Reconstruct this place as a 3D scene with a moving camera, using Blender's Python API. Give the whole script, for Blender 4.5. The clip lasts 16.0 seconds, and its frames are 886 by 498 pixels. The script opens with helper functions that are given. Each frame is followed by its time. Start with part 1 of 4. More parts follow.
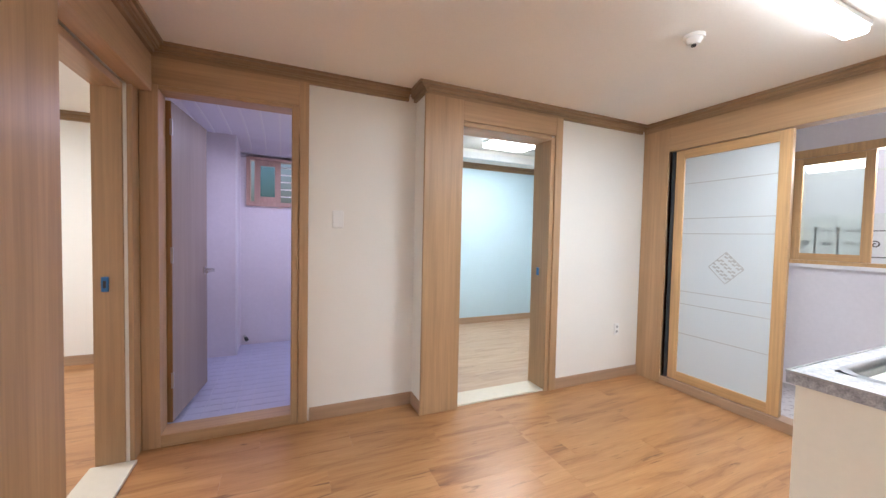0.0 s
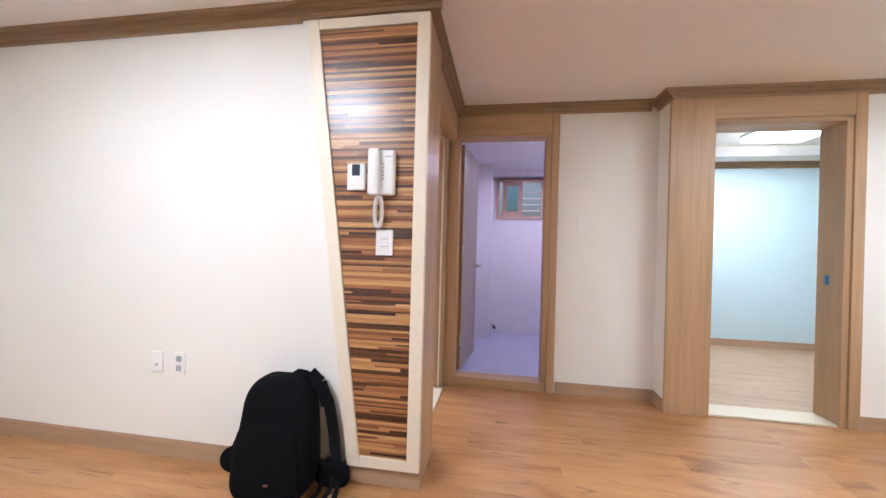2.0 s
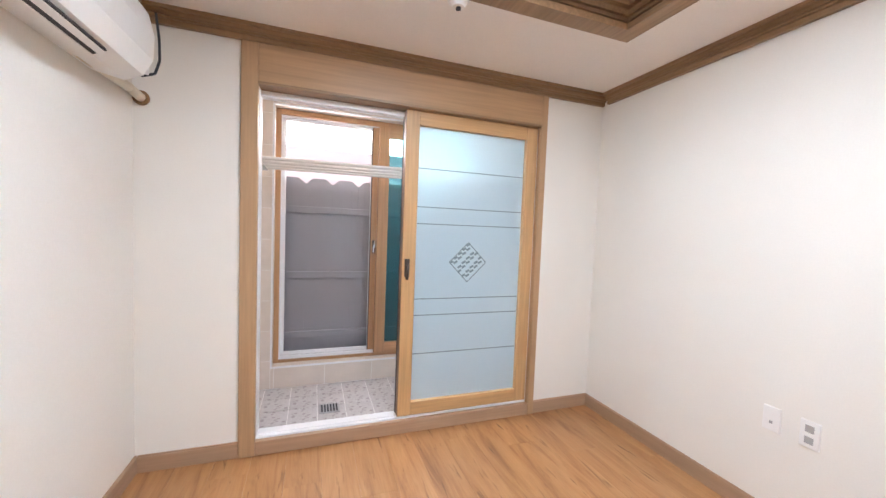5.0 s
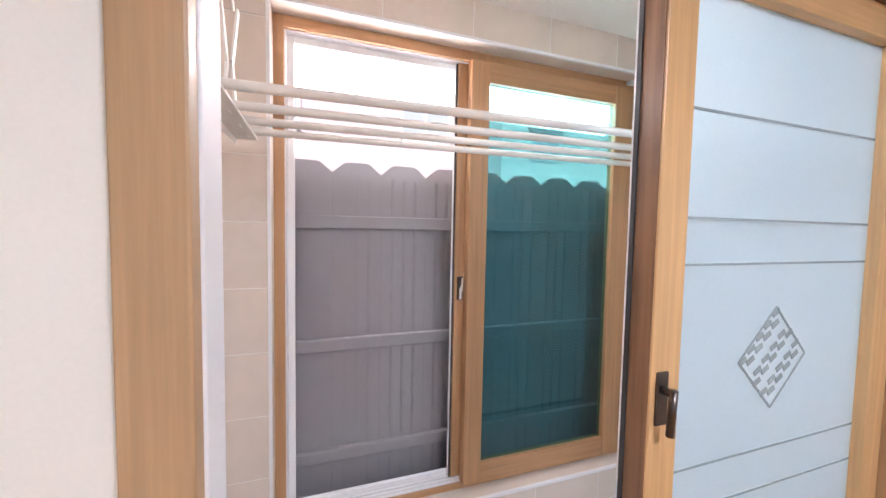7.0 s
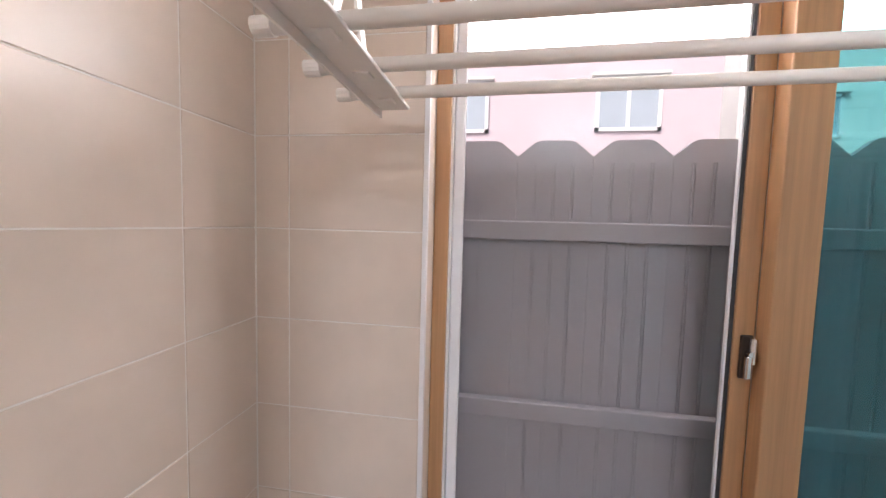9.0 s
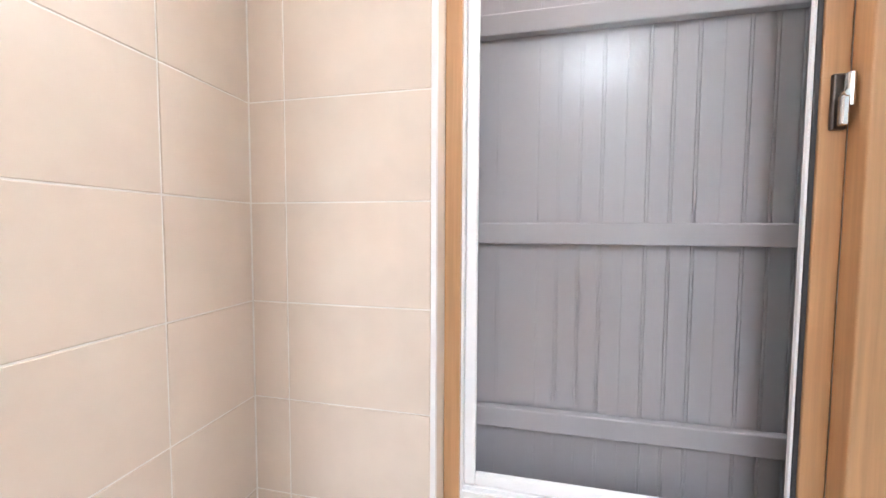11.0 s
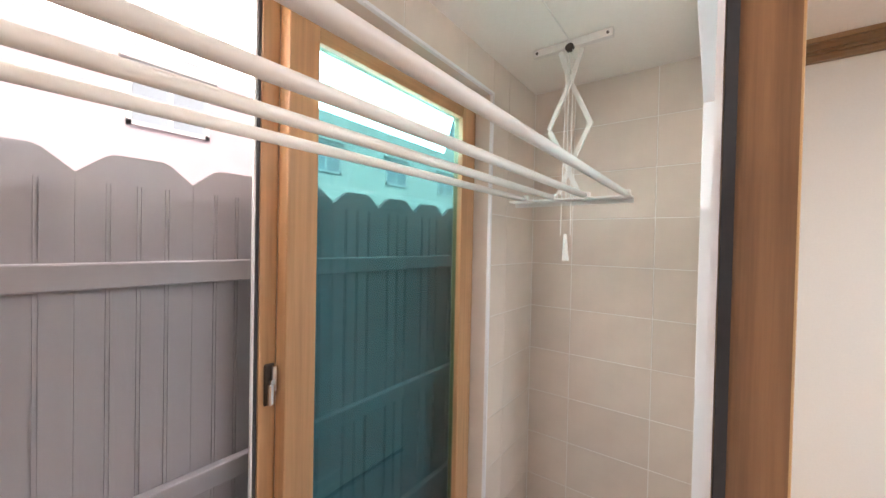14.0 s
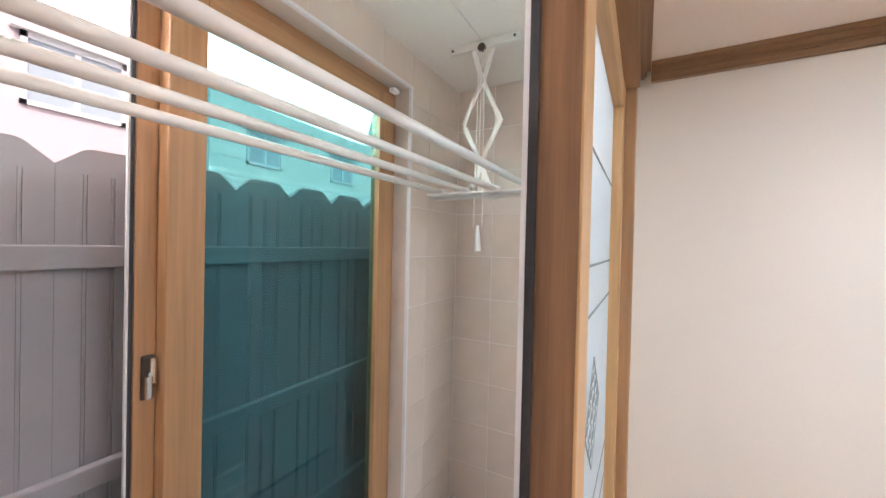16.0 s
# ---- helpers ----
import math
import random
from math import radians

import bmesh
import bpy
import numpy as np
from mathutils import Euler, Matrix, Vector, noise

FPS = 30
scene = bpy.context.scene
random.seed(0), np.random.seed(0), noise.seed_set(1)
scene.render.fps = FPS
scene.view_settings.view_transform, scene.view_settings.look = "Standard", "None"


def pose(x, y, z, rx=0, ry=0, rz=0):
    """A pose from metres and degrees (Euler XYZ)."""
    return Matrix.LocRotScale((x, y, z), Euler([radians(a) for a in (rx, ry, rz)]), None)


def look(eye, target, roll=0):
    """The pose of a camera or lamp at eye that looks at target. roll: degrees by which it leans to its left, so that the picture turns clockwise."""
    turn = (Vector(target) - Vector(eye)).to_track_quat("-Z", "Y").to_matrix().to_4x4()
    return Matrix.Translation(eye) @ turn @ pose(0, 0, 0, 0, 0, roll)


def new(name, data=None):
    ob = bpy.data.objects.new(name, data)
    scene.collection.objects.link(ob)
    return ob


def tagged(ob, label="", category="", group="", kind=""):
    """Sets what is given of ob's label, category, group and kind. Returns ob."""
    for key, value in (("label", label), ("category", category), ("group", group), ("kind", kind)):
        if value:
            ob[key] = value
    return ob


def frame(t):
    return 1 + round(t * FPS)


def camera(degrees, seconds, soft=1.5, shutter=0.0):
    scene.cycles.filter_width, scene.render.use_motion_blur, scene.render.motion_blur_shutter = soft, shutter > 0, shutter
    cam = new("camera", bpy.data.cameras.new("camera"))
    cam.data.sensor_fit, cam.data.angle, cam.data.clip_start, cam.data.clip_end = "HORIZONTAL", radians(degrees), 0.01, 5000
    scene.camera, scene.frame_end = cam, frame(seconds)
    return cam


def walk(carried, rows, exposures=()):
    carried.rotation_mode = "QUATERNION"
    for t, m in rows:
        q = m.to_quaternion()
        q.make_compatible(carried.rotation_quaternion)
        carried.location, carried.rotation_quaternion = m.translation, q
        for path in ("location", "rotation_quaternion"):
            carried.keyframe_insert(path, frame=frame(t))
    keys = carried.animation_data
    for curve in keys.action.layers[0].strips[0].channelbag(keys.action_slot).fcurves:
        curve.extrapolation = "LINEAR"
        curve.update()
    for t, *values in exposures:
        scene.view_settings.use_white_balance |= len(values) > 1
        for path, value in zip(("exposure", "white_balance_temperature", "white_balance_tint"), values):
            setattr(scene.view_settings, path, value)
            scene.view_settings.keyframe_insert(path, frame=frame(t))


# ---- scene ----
cam = camera(101.2, 16.0)
PATH = [
    (0, (3.358, -1.25, 1.309), (4.163, 0.579, 1.236), 1.2),
    (0.5, (3.312, -1.476, 1.26), (4.132, 0.352, 1.193), 1.3),
    (1, (3.265, -1.57, 1.22), (3.914, 0.321, 1.178), 1.0),
    (1.5, (3.19, -1.661, 1.194), (3.288, 0.337, 1.157), 1.5),
    (2, (3.071, -1.728, 1.171), (2.75, 0.246, 1.168), 1.5),
    (2.5, (3.011, -1.81, 1.173), (2.323, 0.068, 1.165), 2.1),
    (3, (2.974, -1.91, 1.24), (1.876, -0.241, 1.173), 1.9),
    (3.5, (2.902, -2.019, 1.238), (1.454, -0.642, 1.169), 2.0),
    (4, (2.878, -2.075, 1.258), (1.138, -1.094, 1.169), 1.9),
    (4.5, (2.64, -2.094, 1.258), (0.812, -1.29, 1.157), 2.2),
    (5, (2.263, -2.045, 1.336), (0.381, -1.377, 1.23), 2.2),
    (7.5, (0.259, -2.213, 1.469), (-1.63, -1.566, 1.358), 0.6),
    (8, (0.076, -2.13, 1.5), (-1.919, -1.99, 1.45), 1.2),
    (10.5, (-0.09, -2.246, 1.152), (-2.036, -2.684, 1.008), 1.2),
    (11, (-0.149, -2.165, 0.891), (-2.1, -2.589, 0.786), 0.3),
    (11.5, (-0.245, -2.182, 0.804), (-2.235, -2.058, 0.652), 1.0),
    (12, (-0.294, -2.147, 0.786), (-2.058, -1.211, 0.682), 1.7),
    (12.5, (-0.312, -2.087, 0.78), (-1.721, -0.671, 0.693), 1.7),
    (13, (-0.318, -2.025, 0.889), (-1.53, -0.436, 0.83), 1.6),
    (13.5, (-0.231, -2.028, 1.267), (-1.435, -0.432, 1.218), 1.8),
    (14, (-0.092, -2.057, 1.555), (-1.281, -0.449, 1.528), 1.2),
    (14.5, (-0.026, -2.083, 1.635), (-1.197, -0.461, 1.619), 1.4),
    (15, (-0.017, -2.014, 1.584), (-1.187, -0.392, 1.566), 1.4),
    (15.5, (0.015, -1.919, 1.529), (-1.104, -0.268, 1.49), 1.5),
    (16, (0.052, -1.992, 1.517), (-0.912, -0.238, 1.497), 1.3),
]
EXPOSURES = [(0, 0.0, 6200, 11), (1.0, 0.02, 6200, 12), (1.6, 0.14, 6150, 13), (2.1, 0.1, 6150, 13), (2.6, -0.03, 6150, 13), (3.5, -0.13, 6150, 13), (4.2, -0.03, 6200, 13), (5.2, 0.0, 6250, 14), (7.4, 0.05, 6350, 19), (8.0, -0.3, 6400, 20), (8.3, -0.3, 6400, 19), (10.4, -0.02, 6400, 12),
             (11.1, 0.85, 6300, 10), (11.5, 0.75, 6250, 10), (12.0, 0.9, 6050, 11), (13.0, 1.1, 6000, 12), (13.5, 0.9, 6350, 16), (14.0, 0.0, 6850, 16), (14.5, -0.36, 6850, 17), (15.2, -0.2, 6650, 16), (16, -0.08, 6600, 16)]
walk(cam, [(t, look(eye, target, roll)) for t, eye, target, roll in PATH], EXPOSURES)

# ---- world and light ----
SUN_AZ, SUN_EL = 120.0, 45.0
world = bpy.data.worlds.new("world")
scene.world = world
world.use_nodes = True
wn, wl = world.node_tree.nodes, world.node_tree.links
sky = wn.new("ShaderNodeTexSky")
sky.sky_type = "NISHITA"
sky.sun_disc = False
sky.sun_elevation = radians(SUN_EL)
sky.sun_rotation = radians(SUN_AZ)
sky.dust_density, sky.ozone_density = 7.0, 0.3
wl.new(sky.outputs[0], wn["Background"].inputs[0])
wn["Background"].inputs[1].default_value = 0.15
sun = new("sun", bpy.data.lights.new("sun", "SUN"))
sun.data.energy, sun.data.angle, sun.data.color = 3.8, radians(0.5), (1.0, 0.95, 0.88)
sun.matrix_world = look((0, 0, 10), (-0.61, 0.363, 9.293))


def area_lamp(name, x, y, z, sx, sy, watts, color=(1, 1, 1), target=None):
    lamp = bpy.data.lights.new(name, "AREA")
    lamp.shape, lamp.size, lamp.size_y, lamp.energy, lamp.color = "RECTANGLE", sx, sy, watts, color
    ob = new(name, lamp)
    ob.matrix_world = pose(x, y, z) if target is None else look((x, y, z), target)
    return ob


WARM = (0.80, 0.905, 1.0)
area_lamp("kitchen_lamp_light", 5.345, -0.388, 2.305, 1.15, 0.08, 42, WARM)
area_lamp("living_lamp_light", 1.67, -1.5, 2.425, 0.5, 0.5, 50, WARM)
area_lamp("blue_room_lamp_light", 5.95, 2.5, 2.36, 0.5, 0.5, 31, (0.93, 0.97, 1.0))
area_lamp("bedroom_lamp_light", 1.3, 1.7, 2.33, 0.5, 0.5, 50, (0.95, 0.98, 1.0))
# fill without a fixture, added in place of the bathroom's bluish daylight
area_lamp("bath_fill_light", 3.55, 2.45, 2.17, 0.25, 0.25, 15, (0.74, 0.71, 1.0))

# sky light through the top of the balcony window
area_lamp("balcony_window_sky", -1.165, -1.44, 2.13, 1.75, 0.24, 34, (1.0, 0.95, 0.92), (0.0, -1.44, 1.75))
area_lamp("utility_window_sky", 7.75, -0.2, 2.0, 1.4, 0.14, 20, (0.95, 0.96, 1.0), (6.9, -0.2, 1.0))


# ---- materials ----
def material(name, rough=0.5, metal=0.0):
    m = bpy.data.materials.new(name)
    m.use_nodes = True
    n, l = m.node_tree.nodes, m.node_tree.links
    b = n["Principled BSDF"]
    b.inputs["Roughness"].default_value, b.inputs["Metallic"].default_value = rough, metal
    return m, n, l, b


def mapped(n, l, scale, kind="Object"):
    tc, mp = n.new("ShaderNodeTexCoord"), n.new("ShaderNodeMapping")
    mp.inputs["Scale"].default_value = scale
    l.new(tc.outputs[kind], mp.inputs[0])
    return mp.outputs[0]


def noise_tex(n, l, vec, scale, detail=4, rough=0.55, distort=0.0):
    t = n.new("ShaderNodeTexNoise")
    t.inputs["Scale"].default_value, t.inputs["Detail"].default_value = scale, detail
    t.inputs["Roughness"].default_value, t.inputs["Distortion"].default_value = rough, distort
    l.new(vec, t.inputs["Vector"])
    return t.outputs["Fac"]


def ramp(n, l, fac, stops):
    r = n.new("ShaderNodeValToRGB")
    while len(r.color_ramp.elements) < len(stops):
        r.color_ramp.elements.new(0.5)
    for e, (p, c) in zip(r.color_ramp.elements, stops):
        e.position, e.color = p, (*c, 1)
    l.new(fac, r.inputs[0])
    return r.outputs[0]


def mix(n, l, fac, a, b, blend="MIX"):
    x = n.new("ShaderNodeMix")
    x.data_type, x.blend_type = "RGBA", blend
    for sock, v in ((x.inputs[0], fac), (x.inputs[6], a), (x.inputs[7], b)):
        if isinstance(v, (int, float)):
            sock.default_value = v
        elif isinstance(v, tuple):
            sock.default_value = (*v, 1)
        else:
            l.new(v, sock)
    return x.outputs[2]


def bump(n, l, b, height, strength=0.2, dist=0.002):
    k = n.new("ShaderNodeBump")
    k.inputs["Strength"].default_value, k.inputs["Distance"].default_value = strength, dist
    l.new(height, k.inputs["Height"])
    l.new(k.outputs[0], b.inputs["Normal"])


def scaled(c, k):
    return tuple(v * k for v in c)


def wood(name, color, axis, rough=0.42, contrast=0.3):
    """Fine straight grain along one axis."""
    m, n, l, b = material(name, rough)
    s = [55.0, 55.0, 55.0]
    s["xyz".index(axis)] = 1.6
    fine = noise_tex(n, l, mapped(n, l, s), 1.0, 6, 0.65)
    s2 = [9.0, 9.0, 9.0]
    s2["xyz".index(axis)] = 0.6
    broad = noise_tex(n, l, mapped(n, l, s2), 1.0, 3, 0.5, 0.4)
    c1 = ramp(n, l, fine, [(0.3, scaled(color, 1 - contrast)), (0.7, scaled(color, 1 + contrast * 0.6))])
    c2 = ramp(n, l, broad, [(0.3, (0.89, 0.88, 0.86)), (0.7, (1.06, 1.05, 1.04))])
    l.new(mix(n, l, 1.0, c1, c2, "MULTIPLY"), b.inputs["Base Color"])
    bump(n, l, b, fine, 0.12, 0.001)
    return m


def painted(name, color, rough=0.5, grain=60.0, vary=0.04, relief=0.08, metal=0.0):
    m, n, l, b = material(name, rough, metal)
    v = mapped(n, l, (1, 1, 1))
    big, fine = noise_tex(n, l, v, 1.3, 3), noise_tex(n, l, v, grain, 4)
    c = ramp(n, l, big, [(0.3, scaled(color, 1 - vary)), (0.7, scaled(color, 1 + vary))])
    f = ramp(n, l, fine, [(0.3, (1 - vary,) * 3), (0.7, (1 + vary * 0.5,) * 3)])
    l.new(mix(n, l, 1.0, c, f, "MULTIPLY"), b.inputs["Base Color"])
    if relief:
        bump(n, l, b, fine, relief, 0.001)
    return m


TRIM = (0.46, 0.29, 0.158)
WOOD_Z, WOOD_X, WOOD_Y = (wood("trim_wood_" + a, TRIM, a, 0.42, 0.17) for a in "zxy")
SASH = (0.58, 0.36, 0.17)
SASH_Z, SASH_Y = wood("sash_wood_z", SASH, "z", 0.38, 0.2), wood("sash_wood_y", SASH, "y", 0.38, 0.2)
CROWN_X, CROWN_Y = wood("crown_wood_x", scaled(TRIM, 0.72), "x"), wood("crown_wood_y", scaled(TRIM, 0.72), "y")
BASE_X, BASE_Y = wood("baseboard_wood_x", (0.43, 0.28, 0.18), "x", 0.5, 0.12), wood("baseboard_wood_y", (0.43, 0.28, 0.18), "y", 0.5, 0.12)
PAPER = painted("white_wallpaper", (0.82, 0.79, 0.735), 0.75, 140, 0.02, 0.15)
CEIL = painted("ceiling_paper", (0.86, 0.81, 0.76), 0.85, 90, 0.02, 0.12)
BLUE = painted("pale_blue_wallpaper", (0.54, 0.68, 0.74), 0.75, 140, 0.02, 0.12)
PVC = painted("white_pvc", (0.82, 0.81, 0.83), 0.3, 20, 0.015, 0.0)
PLASTIC = painted("white_plastic", (0.84, 0.83, 0.81), 0.35, 30, 0.015, 0.0)
IVORY = painted("ivory_frame_paint", (0.80, 0.71, 0.57), 0.4, 40, 0.03, 0.05)
CREAM = painted("cream_laminate", (0.80, 0.74, 0.62), 0.35, 30, 0.02, 0.0)
DARK = painted("dark_rubber", (0.03, 0.03, 0.035), 0.6, 40, 0.1, 0.05)
GROUT = painted("white_grout", (0.84, 0.81, 0.78), 0.85, 80, 0.04, 0.1)
STEEL = painted("brushed_steel", (0.5, 0.5, 0.5), 0.3, 60, 0.05, 0.03, 1.0)
CHROME = painted("satin_chrome", (0.72, 0.71, 0.70), 0.22, 60, 0.03, 0.0, 1.0)
SINK_STEEL = painted("sink_steel", (0.27, 0.27, 0.275), 0.36, 60, 0.05, 0.03, 1.0)
BRONZE = painted("bronze_handle", (0.11, 0.09, 0.08), 0.32, 60, 0.08, 0.0, 1.0)
RACK = painted("rack_white_enamel", (0.78, 0.74, 0.70), 0.35, 40, 0.03, 0.0)
THRESH = painted("threshold_beige", (0.70, 0.62, 0.49), 0.4, 30, 0.03, 0.0)
FENCE = painted("grey_pvc_fence", (0.31, 0.28, 0.295), 0.4, 30, 0.03, 0.0)
GROUND = painted("concrete_ground", (0.3, 0.29, 0.28), 0.9, 25, 0.12, 0.4)
PINK = painted("pink_render", (0.66, 0.555, 0.60), 0.9, 30, 0.05, 0.3)
GREY_RENDER = painted("pale_render", (0.78, 0.77, 0.76), 0.9, 30, 0.05, 0.3)
BATH_DOOR = wood("bath_door_laminate", (0.32, 0.26, 0.235), "z", 0.5, 0.1)
BATH_TILE = painted("bath_white_tile", (0.75, 0.71, 0.74), 0.3, 30, 0.03, 0.0)
BATH_CEIL = painted("bath_ceiling_pvc", (0.78, 0.76, 0.82), 0.3, 30, 0.02, 0.0)
BLACK_CLOTH = painted("black_nylon", (0.006, 0.006, 0.007), 0.9, 220, 0.25, 0.5)
STRAP = painted("black_webbing", (0.009, 0.009, 0.010), 0.85, 300, 0.2, 0.4)
for m in (BLACK_CLOTH, STRAP):
    m.node_tree.nodes["Principled BSDF"].inputs["Specular IOR Level"].default_value = 0.06
BLUE_TAPE = painted("blue_latch_film", (0.03, 0.17, 0.42), 0.4, 40, 0.05, 0.0)
SCREEN = painted("lcd_dark", (0.03, 0.035, 0.05), 0.2, 30, 0.05, 0.0)
INK = painted("grey_print", (0.38, 0.38, 0.38), 0.6, 30, 0.05, 0.0)


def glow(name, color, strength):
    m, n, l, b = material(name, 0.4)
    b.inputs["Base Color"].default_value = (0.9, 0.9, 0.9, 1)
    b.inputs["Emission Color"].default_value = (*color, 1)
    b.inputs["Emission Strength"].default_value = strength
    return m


DIFFUSER = glow("lit_diffuser", (0.93, 0.97, 1.0), 11.0)


def glass(name, color, rough=0.0, weight=1.0):
    m, n, l, b = material(name, rough)
    b.inputs["Base Color"].default_value = (*color, 1)
    b.inputs["Transmission Weight"].default_value = weight
    b.inputs["IOR"].default_value = 1.45
    return m


def filmed_glass(name, color, haze, gloss=1.5):
    """Thin flat glass with a slightly soft reflection on its surface."""
    m = glass(name, color)
    b = m.node_tree.nodes["Principled BSDF"]
    b.inputs["IOR"].default_value = 1.02
    b.inputs["Coat Weight"].default_value, b.inputs["Coat Roughness"].default_value, b.inputs["Coat IOR"].default_value = 1.0, haze, gloss
    return m


CLEAR = filmed_glass("clear_glass", (0.97, 0.98, 0.98), 0.2, 1.15)
TEAL = filmed_glass("teal_tinted_glass", (0.155, 0.49, 0.525), 0.03)
GREENISH = filmed_glass("green_tinted_glass", (0.70, 0.80, 0.75), 0.05)
GREENISH.node_tree.nodes["Principled BSDF"].inputs["Roughness"].default_value = 0.4
BATH_GLASS = glass("bath_window_glass", (0.45, 0.7, 0.75), 0.1)


def frosted(name, dark, light):
    m, n, l, b = material(name, 0.55)
    fine = noise_tex(n, l, mapped(n, l, (1, 1, 1)), 300, 3)
    l.new(ramp(n, l, fine, [(0.3, dark), (0.7, light)]), b.inputs["Base Color"])
    b.inputs["Transmission Weight"].default_value = 0.55
    bump(n, l, b, fine, 0.1, 0.001)
    return m


FROST = frosted("frosted_glass", (0.56, 0.67, 0.73), (0.62, 0.73, 0.78))
FROST_WHITE = frosted("white_frosted_glass", (0.69, 0.72, 0.72), (0.74, 0.77, 0.77))
ETCH = painted("clear_etched_line", (0.30, 0.36, 0.38), 0.25, 60, 0.1, 0.0)
ETCH_PALE = painted("etched_ornament", (0.60, 0.575, 0.55), 0.4, 60, 0.1, 0.0)


def floor_wood(name, stops):
    """Vinyl planks with streaks along x, each plank shifted by its own random value."""
    m, n, l, b = material(name, 0.33)
    tc, info = n.new("ShaderNodeTexCoord"), n.new("ShaderNodeObjectInfo")
    off = n.new("ShaderNodeVectorMath")
    off.operation = "SCALE"
    off.inputs[0].default_value = (17.0, 9.0, 5.0)
    l.new(info.outputs["Random"], off.inputs["Scale"])
    add = n.new("ShaderNodeVectorMath")
    l.new(tc.outputs["Object"], add.inputs[0])
    l.new(off.outputs[0], add.inputs[1])

    def at(scale):
        mp = n.new("ShaderNodeMapping")
        mp.inputs["Scale"].default_value = scale
        l.new(add.outputs[0], mp.inputs[0])
        return mp.outputs[0]
    streak = noise_tex(n, l, at((1.2, 9, 1)), 1.0, 5, 0.62, 1.1)
    fine = noise_tex(n, l, at((5, 150, 1)), 1.0, 4, 0.6)
    knots = noise_tex(n, l, at((3.0, 24, 1)), 1.0, 3, 0.5, 1.2)
    c1 = ramp(n, l, streak, stops)
    c2 = ramp(n, l, fine, [(0.3, (0.88, 0.86, 0.84)), (0.7, (1.05, 1.04, 1.03))])
    c3 = ramp(n, l, knots, [(0.24, (0.42, 0.36, 0.32)), (0.36, (1, 1, 1))])
    tint = ramp(n, l, info.outputs["Random"], [(0.0, (0.95, 0.94, 0.93)), (1.0, (1.05, 1.04, 1.03))])
    c = mix(n, l, 1.0, mix(n, l, 1.0, c1, c2, "MULTIPLY"), c3, "MULTIPLY")
    l.new(mix(n, l, 1.0, c, tint, "MULTIPLY"), b.inputs["Base Color"])
    bump(n, l, b, fine, 0.1, 0.0006)
    return m


FLOOR = floor_wood("oak_vinyl_plank", [(0.28, (0.26, 0.105, 0.038)), (0.46, (0.42, 0.205, 0.080)), (0.75, (0.52, 0.285, 0.125))])
FLOOR_PALE = floor_wood("pale_vinyl_plank", [(0.28, (0.40, 0.25, 0.15)), (0.5, (0.50, 0.34, 0.22)), (0.75, (0.57, 0.41, 0.28))])


def strip_wood():
    """Glossy walnut and oak battens, toned at random per strip."""
    m, n, l, b = material("zebra_strip_veneer", 0.32)
    info = n.new("ShaderNodeObjectInfo")
    grain = noise_tex(n, l, mapped(n, l, (6, 1, 160)), 1.0, 4, 0.6)
    base = ramp(n, l, info.outputs["Random"], [(0.0, (0.045, 0.014, 0.008)), (0.28, (0.10, 0.035, 0.016)), (0.45, (0.27, 0.10, 0.04)), (0.68, (0.42, 0.185, 0.068)), (1.0, (0.66, 0.38, 0.16))])
    g = ramp(n, l, grain, [(0.3, (0.7, 0.66, 0.62)), (0.7, (1.12, 1.1, 1.08))])
    l.new(mix(n, l, 1.0, base, g, "MULTIPLY"), b.inputs["Base Color"])
    b.inputs["Coat Weight"].default_value = 0.3
    b.inputs["Coat Roughness"].default_value = 0.26
    return m


STRIP = strip_wood()


def tile_mat(name, color, rough, pebble=False):
    m, n, l, b = material(name, rough)
    info = n.new("ShaderNodeObjectInfo")
    v = mapped(n, l, (1, 1, 1))
    cloud = noise_tex(n, l, v, 6.0, 4)
    c = ramp(n, l, cloud, [(0.3, scaled(color, 0.95)), (0.7, scaled(color, 1.04))])
    t = ramp(n, l, info.outputs["Random"], [(0, (0.97,) * 3), (1, (1.02,) * 3)])
    c = mix(n, l, 1.0, c, t, "MULTIPLY")
    if pebble:
        vo = n.new("ShaderNodeTexVoronoi")
        vo.inputs["Scale"].default_value = 30
        l.new(mapped(n, l, (1, 0.75, 1)), vo.inputs["Vector"])
        p = ramp(n, l, vo.outputs["Distance"], [(0.26, (0.66, 0.62, 0.62)), (0.36, (1.05, 1.05, 1.05))])
        c = mix(n, l, 1.0, c, p, "MULTIPLY")
        sp = noise_tex(n, l, v, 70, 4)
        c = mix(n, l, 1.0, c, ramp(n, l, sp, [(0.35, (0.92, 0.91, 0.91)), (0.65, (1.05, 1.05, 1.05))]), "MULTIPLY")
        bump(n, l, b, vo.outputs["Distance"], 0.15, 0.002)
    l.new(c, b.inputs["Base Color"])
    return m


WALL_TILE = tile_mat("beige_wall_tile", (0.71, 0.61, 0.535), 0.28)
FLOOR_TILE = tile_mat("pebble_floor_tile", (0.50, 0.46, 0.455), 0.4, True)


